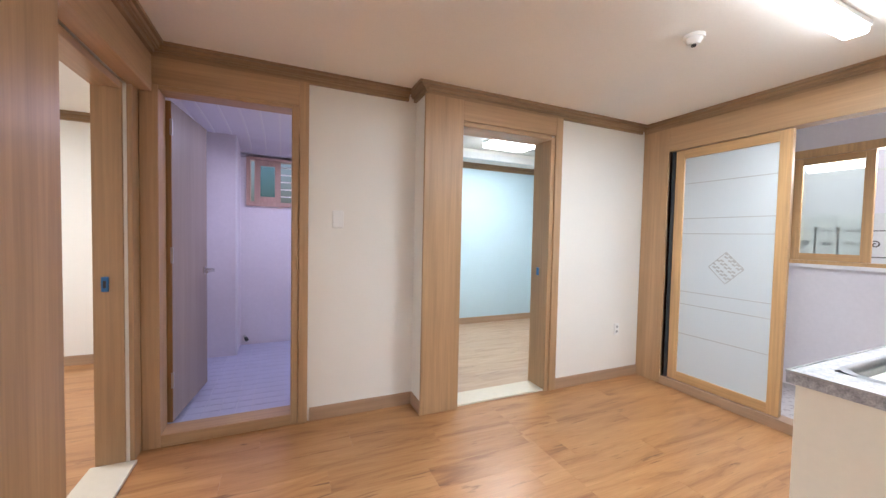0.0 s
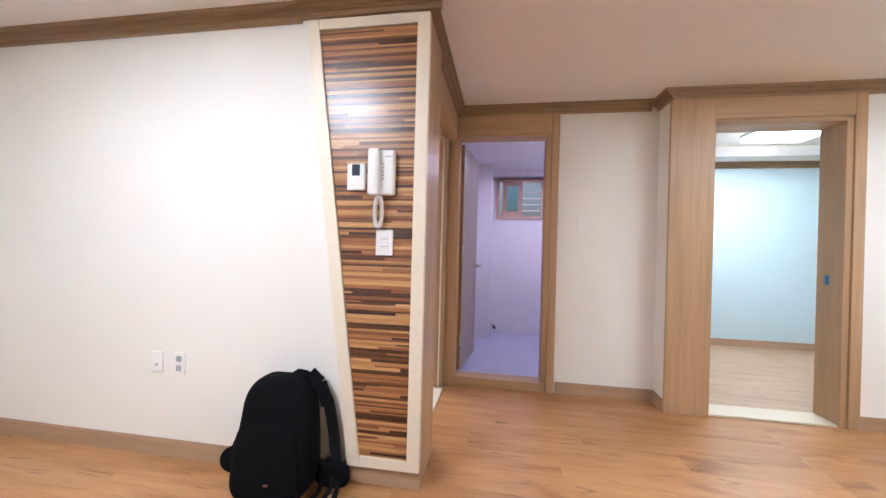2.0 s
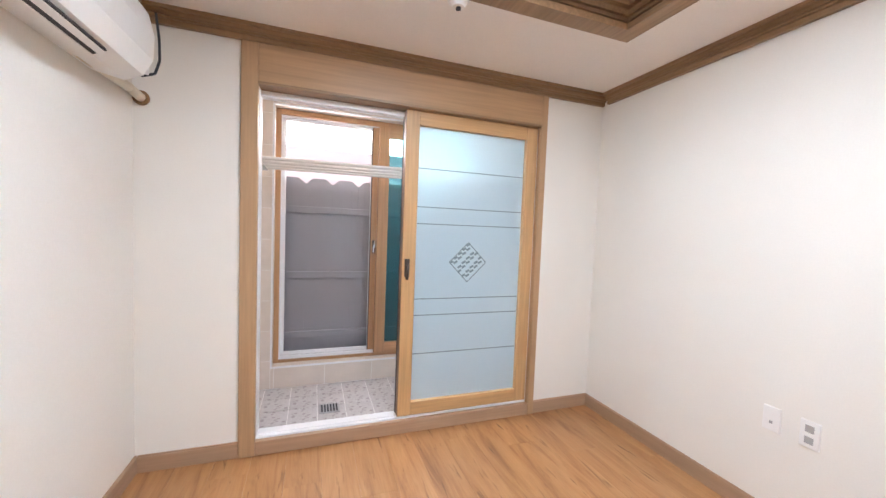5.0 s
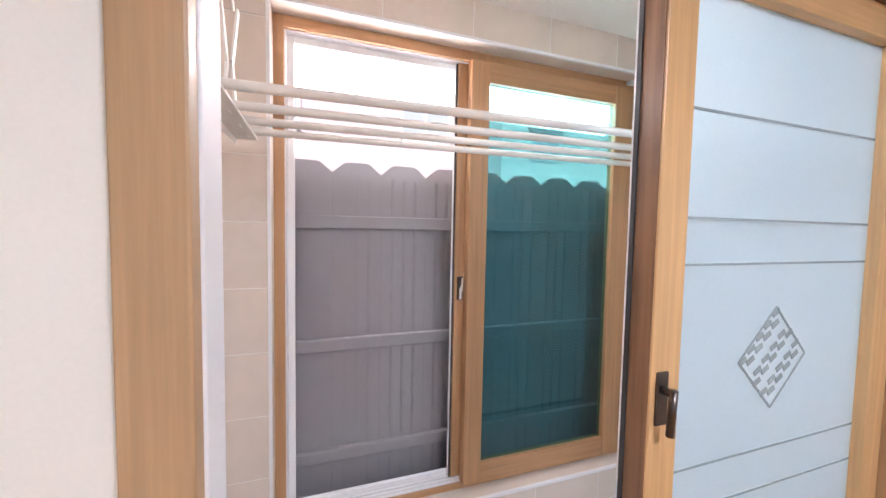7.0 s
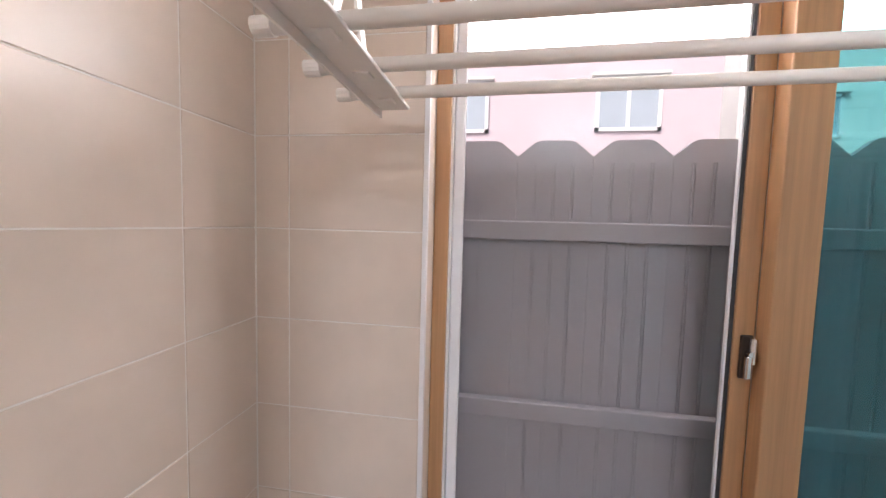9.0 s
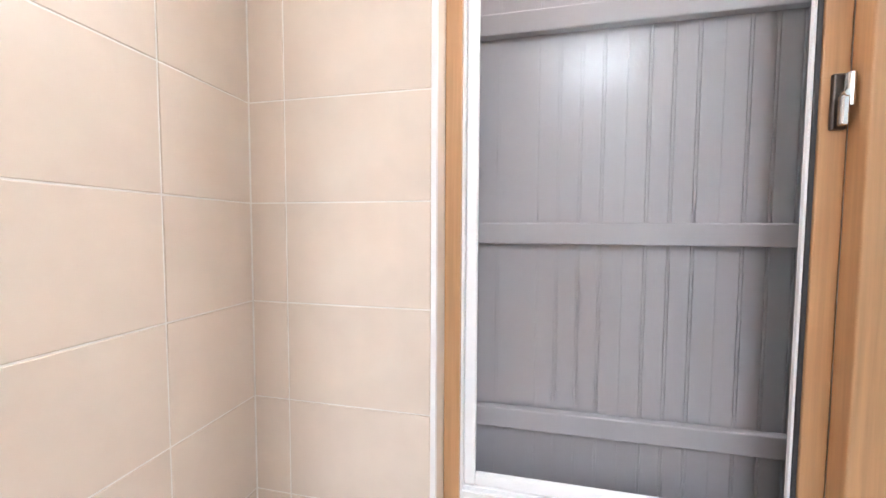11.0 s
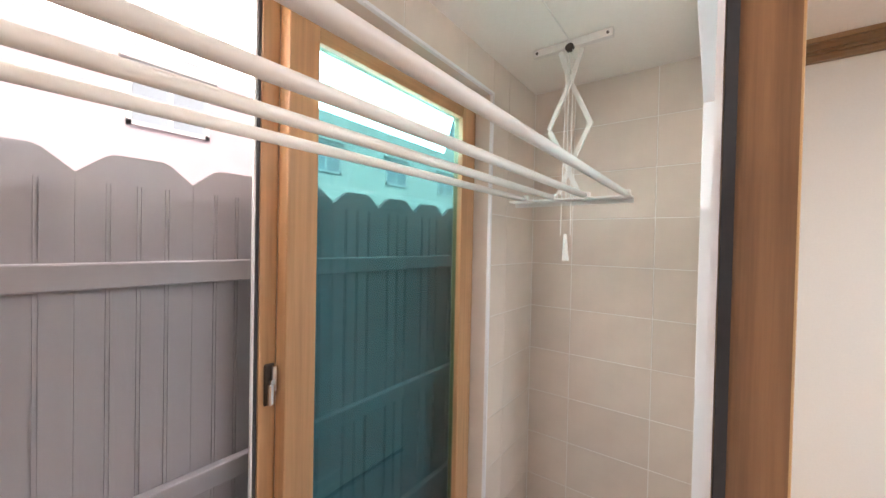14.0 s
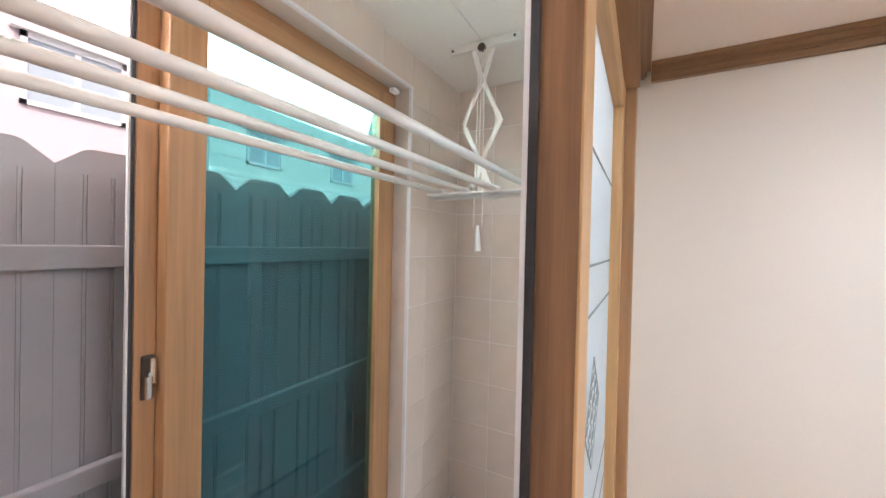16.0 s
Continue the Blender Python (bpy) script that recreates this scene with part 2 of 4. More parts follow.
def stone_top():
    m, n, l, b = material("speckled_grey_worktop", 0.35)
    v = mapped(n, l, (1, 1, 1))
    a, c = noise_tex(n, l, v, 45, 5, 0.7), noise_tex(n, l, v, 160, 3)
    k = ramp(n, l, a, [(0.35, (0.27, 0.26, 0.27)), (0.65, (0.50, 0.48, 0.49))])
    l.new(mix(n, l, 1.0, k, ramp(n, l, c, [(0.35, (0.75,) * 3), (0.6, (1.1,) * 3)]), "MULTIPLY"), b.inputs["Base Color"])
    return m


STONE = stone_top()


# ---- building helpers ----
def box(bm, x0, x1, y0, y1, z0, z1):
    vs = [bm.verts.new((x, y, z)) for z in (z0, z1) for y in (y0, y1) for x in (x0, x1)]
    for f in ((0, 2, 3, 1), (4, 5, 7, 6), (0, 1, 5, 4), (2, 6, 7, 3), (0, 4, 6, 2), (1, 3, 7, 5)):
        bm.faces.new([vs[i] for i in f])
    return bm


def boxes(*dims):
    bm = bmesh.new()
    for d in dims:
        box(bm, *d)
    return bm


def soft_box(x0, x1, y0, y1, z0, z1, r=0.004, seg=2):
    bm = boxes((x0, x1, y0, y1, z0, z1))
    bmesh.ops.bevel(bm, geom=bm.edges[:], offset=r, segments=seg, affect="EDGES", profile=0.5)
    return bm


def tube(bm, a, b, r, seg=10, r2=None):
    a, b = Vector(a), Vector(b)
    q = (b - a).to_track_quat("Z", "Y").to_matrix().to_4x4()
    bmesh.ops.create_cone(bm, cap_ends=True, segments=seg, radius1=r, radius2=r if r2 is None else r2, depth=(b - a).length,
                          matrix=Matrix.Translation((a + b) / 2) @ q)
    return bm


def bar(bm, a, b, w, t, n=(0, 1, 0)):
    """A flat bar from a to b, w wide and t thick along n."""
    a, b, n = Vector(a), Vector(b), Vector(n).normalized()
    d = (b - a).normalized()
    s = d.cross(n).normalized() * (w / 2)
    k = n * (t / 2)
    vs = [bm.verts.new(p + i * s + j * k) for p in (a, b) for i, j in ((-1, -1), (1, -1), (1, 1), (-1, 1))]
    for f in ((3, 2, 1, 0), (4, 5, 6, 7), (0, 1, 5, 4), (1, 2, 6, 5), (2, 3, 7, 6), (3, 0, 4, 7)):
        bm.faces.new([vs[i] for i in f])
    return bm


def mesh_of(name, bm, mat):
    bmesh.ops.recalc_face_normals(bm, faces=bm.faces[:])
    me = bpy.data.meshes.new(name)
    bm.to_mesh(me)
    bm.free()
    me.materials.append(mat)
    return me


def part(name, bm, mat, parent=None, label="", smooth=False):
    me = mesh_of(name, bm, mat)
    if smooth:
        for p in me.polygons:
            p.use_smooth = True
    ob = new(name, me)
    if parent is not None:
        ob.parent = parent
    if label:
        ob["label"] = label
    return ob


def thing(name, label, category, group=""):
    return tagged(new(name), label, category, group)


def structure(name, bm, mat, label, category):
    return tagged(part(name, bm, mat), label, category, kind="structure")


def holed(axis, p0, p1, a0, a1, z0, z1, holes):
    """A wall slab across axis, from p0 to p1 thick, a0 to a1 long, with rectangular holes (a, a, z, z) in rising order."""
    bm, at = bmesh.new(), a0

    def put(u0, u1, w0, w1):
        if u1 - u0 > 1e-4 and w1 - w0 > 1e-4:
            box(bm, p0, p1, u0, u1, w0, w1) if axis == "x" else box(bm, u0, u1, p0, p1, w0, w1)
    for h0, h1, w0, w1 in holes:
        put(at, h0, z0, z1)
        put(h0, h1, z0, w0)
        put(h0, h1, w1, z1)
        at = h1
    put(at, a1, z0, z1)
    return bm


# ---- large structure ----
H = 2.385          # ceiling
HALL_X = 2.575      # hall side of the bedroom wall
BATH_Y = 1.40      # hall side of the bathroom wall
JOG_X, BLUE_Y = 4.28, 1.205
EAST_X, SOUTH_Y = 6.54, -2.91
KIT_X, KIT_Y = 4.83, -1.30
BAL_X, BAL_W, BAL_N, BAL_S, BAL_H, BAL_F = -0.13, -0.953, 0.0, -2.84, 2.45, -0.028
DOOR_S, DOOR_N, DOOR_B, DOOR_T = -2.345, -0.545, 0.095, 2.10     # opening to the balcony
WIN_S, WIN_N, WIN_B, WIN_T = -2.355, -0.52, 0.155, 2.275          # balcony window
E_S, E_N = -0.55, 0.955                                            # opening to the utility room

structure("ground", boxes((-300, 300, -300, 300, -0.6, -0.35)), GROUND, "grey concrete ground outside the house", "ground")
structure("wall_west", holed("x", BAL_X, 0, SOUTH_Y, 0.0, 0, 2.7, [(DOOR_S - 0.02, DOOR_N + 0.02, 0.03, DOOR_T + 0.02)]), PAPER, "white papered wall with the balcony sliding door", "wall")
structure("wall_north", boxes((-0.13, HALL_X, 0.0, 0.12, 0, 2.7)), PAPER, "plain white papered living room wall", "wall")
structure("wall_hall_west", holed("x", HALL_X - 0.12, HALL_X, 0.12, BATH_Y, 0, 2.7, [(0.36, 1.28, 0, 2.12)]), PAPER, "short hall wall with the bedroom doorway", "wall")
structure("wall_bathroom", holed("y", BATH_Y, BATH_Y + 0.12, 2.48, JOG_X, 0, 2.7, [(2.66, 3.45, 0.03, 2.18)]), PAPER, "white papered wall with the bathroom doorway", "wall")
structure("wall_blue_room", holed("y", BLUE_Y, BLUE_Y + 0.195, JOG_X, EAST_X + 0.12, 0, 2.7, [(4.57, 5.43, 0, 2.18)]), PAPER, "white papered wall with the blue bedroom doorway", "wall")
structure("wall_east", holed("x", EAST_X, EAST_X + 0.12, KIT_Y, BLUE_Y, 0, 2.7, [(E_S, E_N, 0.03, 2.12)]), PAPER, "white wall with the utility room sliding door", "wall")
structure("wall_kitchen", boxes((KIT_X, EAST_X + 0.12, KIT_Y - 0.12, KIT_Y, 0, 2.7)), PAPER, "white wall behind the kitchen counter", "wall")
structure("wall_living_east", boxes((KIT_X, KIT_X + 0.12, SOUTH_Y, KIT_Y - 0.12, 0, 2.7)), PAPER, "plain white living room wall", "wall")
structure("wall_south", boxes((-0.13, KIT_X + 0.12, SOUTH_Y - 0.12, SOUTH_Y, 0, 2.7)), PAPER, "plain white wall under the air conditioner", "wall")

# ceilings, with the recessed tray over the living room
TX0, TX1, TY0, TY1, TZ = 0.73, 2.62, -2.4, -0.53, 2.505
structure("ceiling", boxes((-0.13, TX0, -3.03, 0.0, H, H + 0.3), (TX1, KIT_X + 0.12, -3.03, 0.0, H, H + 0.3), (TX0, TX1, -3.03, TY0, H, H + 0.3), (TX0, TX1, TY1, 0.0, H, H + 0.3),
          (TX0, TX1, TY0, TY1, TZ, H + 0.3), (KIT_X + 0.12, EAST_X, KIT_Y, 0.0, H, H + 0.3), (HALL_X, EAST_X, 0.0, BLUE_Y, H, H + 0.3), (HALL_X, JOG_X, BLUE_Y, BATH_Y, H, H + 0.3)),
          CEIL, "cream papered ceiling with a recessed tray", "ceiling")


def ring(x0, x1, y0, y1, w, z0, z1):
    """Four butted bars along the inside of a rectangle."""
    return boxes((x0, x1, y0, y0 + w, z0, z1), (x0, x1, y1 - w, y1, z0, z1), (x0, x0 + w, y0 + w, y1 - w, z0, z1), (x1 - w, x1, y0 + w, y1 - w, z0, z1))


tray = thing("tray_moulding", "stepped brown wood moulding round the ceiling recess", "ceiling moulding")
part("flat_band", ring(TX0 - 0.035, TX1 + 0.035, TY0 - 0.035, TY1 + 0.035, 0.095, H - 0.018, H + 0.012), CROWN_X, tray)
for k, (d, z0, z1) in enumerate(((0.018, H + 0.012, H + 0.045), (0.03, H + 0.045, H + 0.062), (0.046, H + 0.062, H + 0.09), (0.075, H + 0.09, TZ))):
    part("moulding_step", ring(TX0, TX1, TY0, TY1, d, z0, z1), CROWN_Y if k % 2 else CROWN_X, tray)


def crown(name, axis, face, side, a0, a1, top=H, drop=0.078):
    """A stepped cornice along axis on a wall face; side is the way into the room."""
    bm = bmesh.new()
    for d, w0, w1 in ((0.022, drop, 0.052), (0.036, 0.052, 0.042), (0.046, 0.042, 0.018), (0.064, 0.018, 0.0)):
        f0, f1 = sorted((face, face + side * d))
        if axis == "x":
            box(bm, a0, a1, f0, f1, top - w0, top - w1)
        else:
            box(bm, f0, f1, a0, a1, top - w0, top - w1)
    return structure(name, bm, CROWN_X if axis == "x" else CROWN_Y, "stepped brown wood cornice under the ceiling", "cornice")


crown("cornice_1", "y", 0.0, 1, SOUTH_Y, -0.002)
crown("cornice_2", "x", 0.0, -1, 0.066, 2.03)
crown("cornice_3", "x", -0.02, -1, 2.03, 2.76)
crown("cornice_4", "y", 2.665, 1, -0.018, BATH_Y - 0.066)
crown("cornice_5", "x", BATH_Y, -1, HALL_X + 0.002, JOG_X - 0.066)
crown("cornice_6", "y", JOG_X, -1, BLUE_Y - 0.064, BATH_Y - 0.002)
crown("cornice_7", "x", BLUE_Y, -1, JOG_X + 0.002, EAST_X - 0.066)
crown("cornice_8", "y", EAST_X, -1, KIT_Y, BLUE_Y - 0.002)
crown("cornice_9", "x", SOUTH_Y, 1, 0.066, KIT_X)


def baseboard(name, axis, face, side, a0, a1, h=0.092):
    bm = bmesh.new()
    for d, w0, w1 in ((0.012, 0, h - 0.008), (0.008, h - 0.008, h)):
        f0, f1 = sorted((face, face + side * d))
        box(bm, a0, a1, f0, f1, w0, w1) if axis == "x" else box(bm, f0, f1, a0, a1, w0, w1)
    return structure(name, bm, BASE_X if axis == "x" else BASE_Y, "greyish brown wood baseboard", "baseboard")


baseboard("baseboard_1", "y", 0.0, 1, SOUTH_Y + 0.013, DOOR_S - 0.085)
baseboard("baseboard_2", "y", 0.0, 1, DOOR_N + 0.05, -0.013)
baseboard("baseboard_3", "x", 0.0, -1, 0.0, 2.704)
baseboard("baseboard_4", "x", BATH_Y, -1, 3.53, JOG_X - 0.013)
baseboard("baseboard_5", "y", JOG_X, -1, BLUE_Y - 0.02, BATH_Y)
baseboard("baseboard_6", "x", BLUE_Y, -1, 5.51, EAST_X - 0.022)
baseboard("baseboard_7", "x", SOUTH_Y, 1, 0.0, KIT_X)
baseboard("baseboard_8", "y", KIT_X, -1, SOUTH_Y + 0.013, KIT_Y - 0.12)


# ---- balcony shell ----
structure("wall_balcony_west", holed("x", -1.13, BAL_W - 0.002, BAL_S, BAL_N, -0.35, 2.7, [(WIN_S - 0.008, WIN_N + 0.008, WIN_B - 0.008, WIN_T + 0.008)]), GROUT, "beige tiled balcony wall with the big window", "wall")
structure("wall_balcony_north", boxes((-1.13, BAL_X, BAL_N + 0.002, 0.1, -0.35, 2.7)), GROUT, "beige tiled end wall of the balcony", "wall")
structure("wall_balcony_south", boxes((-1.13, BAL_X, -3.03, BAL_S - 0.002, -0.35, 2.7)), GROUT, "beige tiled end wall of the balcony", "wall")
structure("floor_balcony", boxes((BAL_W - 0.008, BAL_X, BAL_S - 0.001, BAL_N + 0.001, -0.35, BAL_F - 0.002)), GROUT, "grey pebble tiled balcony floor", "floor")
structure("ceiling_balcony", boxes((-1.13, BAL_X, -3.03, 0.1, BAL_H, 2.7)), CEIL, "cream painted balcony ceiling", "ceiling")

# out of view; added to keep sky light off the lower fence
structure("wall_upper_shade", boxes((-1.13, -0.9, -3.6, 3.5, 2.702, 5.2)), GREY_RENDER, "unseen upper storey block added to shade the fence", "wall")

# ---- other rooms, seen through doorways ----
structure("wall_bedroom", boxes((-0.1, 2.48, 3.3, 3.42, 0, 2.7), (2.48, 2.6, BATH_Y + 0.12, 3.42, 0, 2.7), (-0.22, -0.1, 0.12, 3.42, 0, 2.7)), PAPER, "white papered bedroom walls", "wall")
structure("ceiling_bedroom", boxes((-0.13, 2.56, 0.12, 3.3, H, 2.7)), PAPER, "white bedroom ceiling", "ceiling")
crown("cornice_10", "x", 3.3, -1, 0.0, 2.48)
baseboard("baseboard_9", "x", 3.3, -1, 0.0, 2.48)
structure("wall_bath_inner", boxes((2.6, 2.63, BATH_Y + 0.12, 3.5, 0, 2.7), (4.2, 4.28, BATH_Y + 0.12, 3.5, 0, 2.7), (2.63, 2.92, 3.02, 3.4, 0, 2.7)), BATH_TILE, "glossy white tiled bathroom walls with a boxed pipe corner", "wall")
structure("wall_bath_back", holed("y", 3.4, 3.52, 2.6, 4.28, 0, 2.7, [(2.98, 3.62, 1.60, 2.17)]), BATH_TILE, "white tiled bathroom wall with a small window", "wall")
structure("floor_bath", boxes((2.6, 4.28, BATH_Y + 0.12, 3.4, -0.1, 0.02)), tile_mat("bath_floor_tile", (0.52, 0.52, 0.62), 0.4), "pale bluish mosaic bathroom floor", "floor")
structure("wall_blue", boxes((JOG_X, 7.72, 3.55, 3.67, 0, 2.7), (7.6, 7.72, 1.4, 3.55, 0, 2.7), (JOG_X, JOG_X + 0.06, 1.4, 3.55, 0, 2.7)), BLUE, "pale blue papered bedroom walls", "wall")
BT = (4.9, 7.1, 1.85, 3.2)
structure("ceiling_blue_room", boxes((JOG_X, BT[0], 1.4, 3.55, H, 2.7), (BT[1], 7.6, 1.4, 3.55, H, 2.7), (BT[0], BT[1], 1.4, BT[2], H, 2.7), (BT[0], BT[1], BT[3], 3.55, H, 2.7), (BT[0], BT[1], BT[2], BT[3], TZ, 2.7)),
          PAPER, "white bedroom ceiling with a recessed tray", "ceiling")
bt = thing("blue_room_tray_moulding", "pale grey stepped moulding round the ceiling recess", "ceiling moulding")
part("flat_band", ring(BT[0] - 0.04, BT[1] + 0.04, BT[2] - 0.04, BT[3] + 0.04, 0.1, H - 0.018, H + 0.012), GREY_RENDER, bt)
part("moulding_step", ring(BT[0], BT[1], BT[2], BT[3], 0.04, H + 0.012, H + 0.07), GREY_RENDER, bt)
crown("cornice_11", "x", 3.55, -1, JOG_X + 0.06, 7.6)
baseboard("baseboard_10", "x", 3.55, -1, JOG_X + 0.06, 7.6)
structure("wall_utility", boxes((EAST_X + 0.12, 7.72, -1.54, -1.42, 0, 2.7), (EAST_X + 0.12, 7.72, BLUE_Y - 0.0, 1.4, 0, 2.7)), BATH_TILE, "white tiled utility room walls", "wall")
structure("wall_utility_east", holed("x", 7.6, 7.72, -1.42, BLUE_Y, 0, 2.7, [(-0.95, 0.56, 1.13, 2.13)]), BATH_TILE, "white tiled utility room wall with a window", "wall")
structure("floor_utility", boxes((EAST_X + 0.12, 7.6, -1.42, BLUE_Y, -0.1, 0.02)), FLOOR_TILE, "grey tiled utility room floor", "floor")
structure("ceiling_utility", boxes((EAST_X + 0.12, 7.6, -1.42, BLUE_Y, H, 2.7)), PVC, "white panelled utility room ceiling", "ceiling")


# ---- door casings ----
def casing_thing(name, label, pieces):
    t = tagged(thing(name, label, "door frame"), kind="structure")
    for nm, bm, mat in pieces:
        part(nm, bm, mat, t)
    return t


casing_thing("door_1", "wood casing round the balcony sliding door", [
    ("jamb", soft_box(-0.02, 0.022, DOOR_S - 0.085, DOOR_S, 0.0, H - 0.08), WOOD_Z),
    ("jamb", soft_box(-0.02, 0.022, DOOR_N, DOOR_N + 0.05, 0.0, H - 0.08), WOOD_Z),
    ("header", soft_box(-0.004, 0.022, DOOR_S, DOOR_N, DOOR_T, H - 0.08), WOOD_Y),
    ("header_lip", boxes((-0.10, 0.03, DOOR_S, DOOR_N, DOOR_T - 0.014, DOOR_T)), CROWN_Y),
    ("sill", soft_box(-0.012, 0.02, DOOR_S, DOOR_N, 0.0, 0.085), BASE_Y)])
casing_thing("door_2", "wood lined bedroom doorway without a leaf in view", [
    ("jamb", soft_box(2.43, 2.56, 1.262, 1.30, 0.0, 2.10), WOOD_Z),
    ("casing", soft_box(2.56, HALL_X + 0.022, 1.285, BATH_Y - 0.001, 0.0, 2.31), WOOD_Z),
    ("jamb", soft_box(2.43, 2.67, 0.335, 0.375, 0.0, 2.10), WOOD_Z),
    ("casing", soft_box(HALL_X - 0.004, 2.70, 0.001, 0.335, 0.0, 2.31), WOOD_Z),
    ("header", soft_box(2.43, 2.56, 0.375, 1.262, 2.06, 2.10), WOOD_Y),
    ("header_board", soft_box(HALL_X - 0.004, 2.665, 0.335, BATH_Y - 0.03, 2.10, 2.31), WOOD_Y),
    ("threshold", soft_box(2.41, HALL_X + 0.04, 0.375, 1.262, 0.0, 0.018), THRESH)])
casing_thing("door_3", "brown wood casing round the bathroom door", [
    ("jamb", soft_box(2.599, 2.69, BATH_Y - 0.02, BATH_Y + 0.13, 0.0, 2.15), WOOD_Z),
    ("casing", soft_box(3.455, 3.515, BATH_Y - 0.026, BATH_Y + 0.004, 0.0, 2.31), WOOD_Z),
    ("jamb", soft_box(3.41, 3.455, BATH_Y - 0.018, BATH_Y + 0.13, 0.0, 2.15), WOOD_Z),
    ("header", soft_box(2.69, 3.41, BATH_Y - 0.016, BATH_Y + 0.13, 2.125, 2.15), WOOD_X),
    ("header_board", soft_box(2.599, 3.455, BATH_Y - 0.022, BATH_Y + 0.004, 2.15, 2.31), WOOD_X),
    ("sill", soft_box(2.69, 3.41, BATH_Y - 0.018, BATH_Y + 0.13, 0.0, 0.075), WOOD_X)])
casing_thing("door_4", "wide wood casing round the blue bedroom doorway", [
    ("wide_jamb", soft_box(JOG_X - 0.006, 4.575, BLUE_Y - 0.025, BLUE_Y + 0.002, 0.0, 2.31), WOOD_Z),
    ("jamb", soft_box(4.545, 4.582, BLUE_Y + 0.002, BLUE_Y + 0.21, 0.0, 2.15), WOOD_Z),
    ("jamb", soft_box(5.40, 5.44, BLUE_Y - 0.01, BLUE_Y + 0.21, 0.0, 2.15), WOOD_Z),
    ("casing", soft_box(5.44, 5.51, BLUE_Y - 0.025, BLUE_Y + 0.002, 0.0, 2.31), WOOD_Z),
    ("header", soft_box(4.582, 5.40, BLUE_Y - 0.012, BLUE_Y + 0.21, 2.125, 2.16), WOOD_X),
    ("header_board", soft_box(4.575, 5.44, BLUE_Y - 0.022, BLUE_Y + 0.002, 2.16, 2.31), WOOD_X),
    ("threshold", soft_box(4.582, 5.40, BLUE_Y + 0.0, BLUE_Y + 0.2, 0.0, 0.016), THRESH)])
casing_thing("door_5", "wood casing round the utility room sliding door", [
    ("wide_jamb", soft_box(EAST_X - 0.022, EAST_X + 0.1, E_N, BLUE_Y - 0.002, 0.0, 2.31), WOOD_Z),
    ("jamb", soft_box(EAST_X - 0.022, EAST_X + 0.1, E_S - 0.08, E_S, 0.0, 2.31), WOOD_Z),
    ("header", soft_box(EAST_X - 0.022, EAST_X + 0.1, E_S, E_N, 2.10, 2.31), WOOD_Y),
    ("sill", soft_box(EAST_X - 0.02, EAST_X + 0.1, E_S, E_N, 0.0, 0.075), BASE_Y)])
latch = thing("door_latch", "blue filmed latch plate on the bedroom jamb", "latch")
part("plate", soft_box(HALL_X - 0.105, HALL_X - 0.075, 1.250, 1.262, 0.97, 1.05, 0.002), BLUE_TAPE, latch)
part("keeper", boxes((HALL_X - 0.096, HALL_X - 0.084, 1.248, 1.250, 0.99, 1.03)), DARK, latch)
latch2 = thing("door_latch", "small dark latch plate on the blue room jamb", "latch")
part("plate", soft_box(5.39, 5.40, BLUE_Y + 0.10, BLUE_Y + 0.125, 0.98, 1.05, 0.002), BLUE_TAPE, latch2)


# ---- glazed sliding doors and windows ----
def sash_x(name, label, cat, x, y0, y1, z0, z1, w, t, pane_mat, mats=(SASH_Z, SASH_Y), pane_label="", wt=None):
    """A sash standing across x: two stiles, two rails and a pane."""
    wt = wt or w
    s = thing(name, label, cat)
    for a0, a1 in ((y0, y0 + w), (y1 - w, y1)):
        part("stile", soft_box(x - t / 2, x + t / 2, a0, a1, z0, z1, 0.004), mats[0], s)
    for b0, b1 in ((z0, z0 + wt), (z1 - w, z1)):
        part("rail", soft_box(x - t / 2 + 0.002, x + t / 2 - 0.002, y0 + w, y1 - w, b0, b1, 0.003), mats[1], s)
    p = part("pane", boxes((x - 0.003, x + 0.003, y0 + w - 0.005, y1 - w + 0.005, z0 + wt - 0.005, z1 - w + 0.005)), pane_mat, s, pane_label)
    p.visible_shadow = False
    return s


def ornament(s, x, side, yc, zc, r, y0, y1, heights, line, dia):
    """Etched lines and a diamond of short bars on a pane."""
    f = x + side * 0.0045
    for h in heights:
        part("etched_line", boxes((f - 0.0008, f + 0.0008, y0, y1, h - 0.003, h + 0.003)), line, s)
    bm = bmesh.new()
    for i in range(-4, 5):
        for j in range(-4, 5):
            if abs(i) + abs(j) <= 4 and (i + 2 * j) % 3 != 1:
                bar(bm, (f, yc + i * r / 4.3 - r * 0.1, zc + j * r / 4.3 - r * 0.06), (f, yc + i * r / 4.3 + r * 0.1, zc + j * r / 4.3 + r * 0.06), r * 0.11, 0.0016, (1, 0, 0))
    for a, b in (((1, 0), (0, 1)), ((0, 1), (-1, 0)), ((-1, 0), (0, -1)), ((0, -1), (1, 0))):
        bar(bm, (f, yc + a[0] * r * 1.05, zc + a[1] * r * 1.05), (f, yc + b[0] * r * 1.05, zc + b[1] * r * 1.05), 0.006, 0.0016, (1, 0, 0))
    part("etched_diamond", bm, dia, s, "etched diamond ornament")


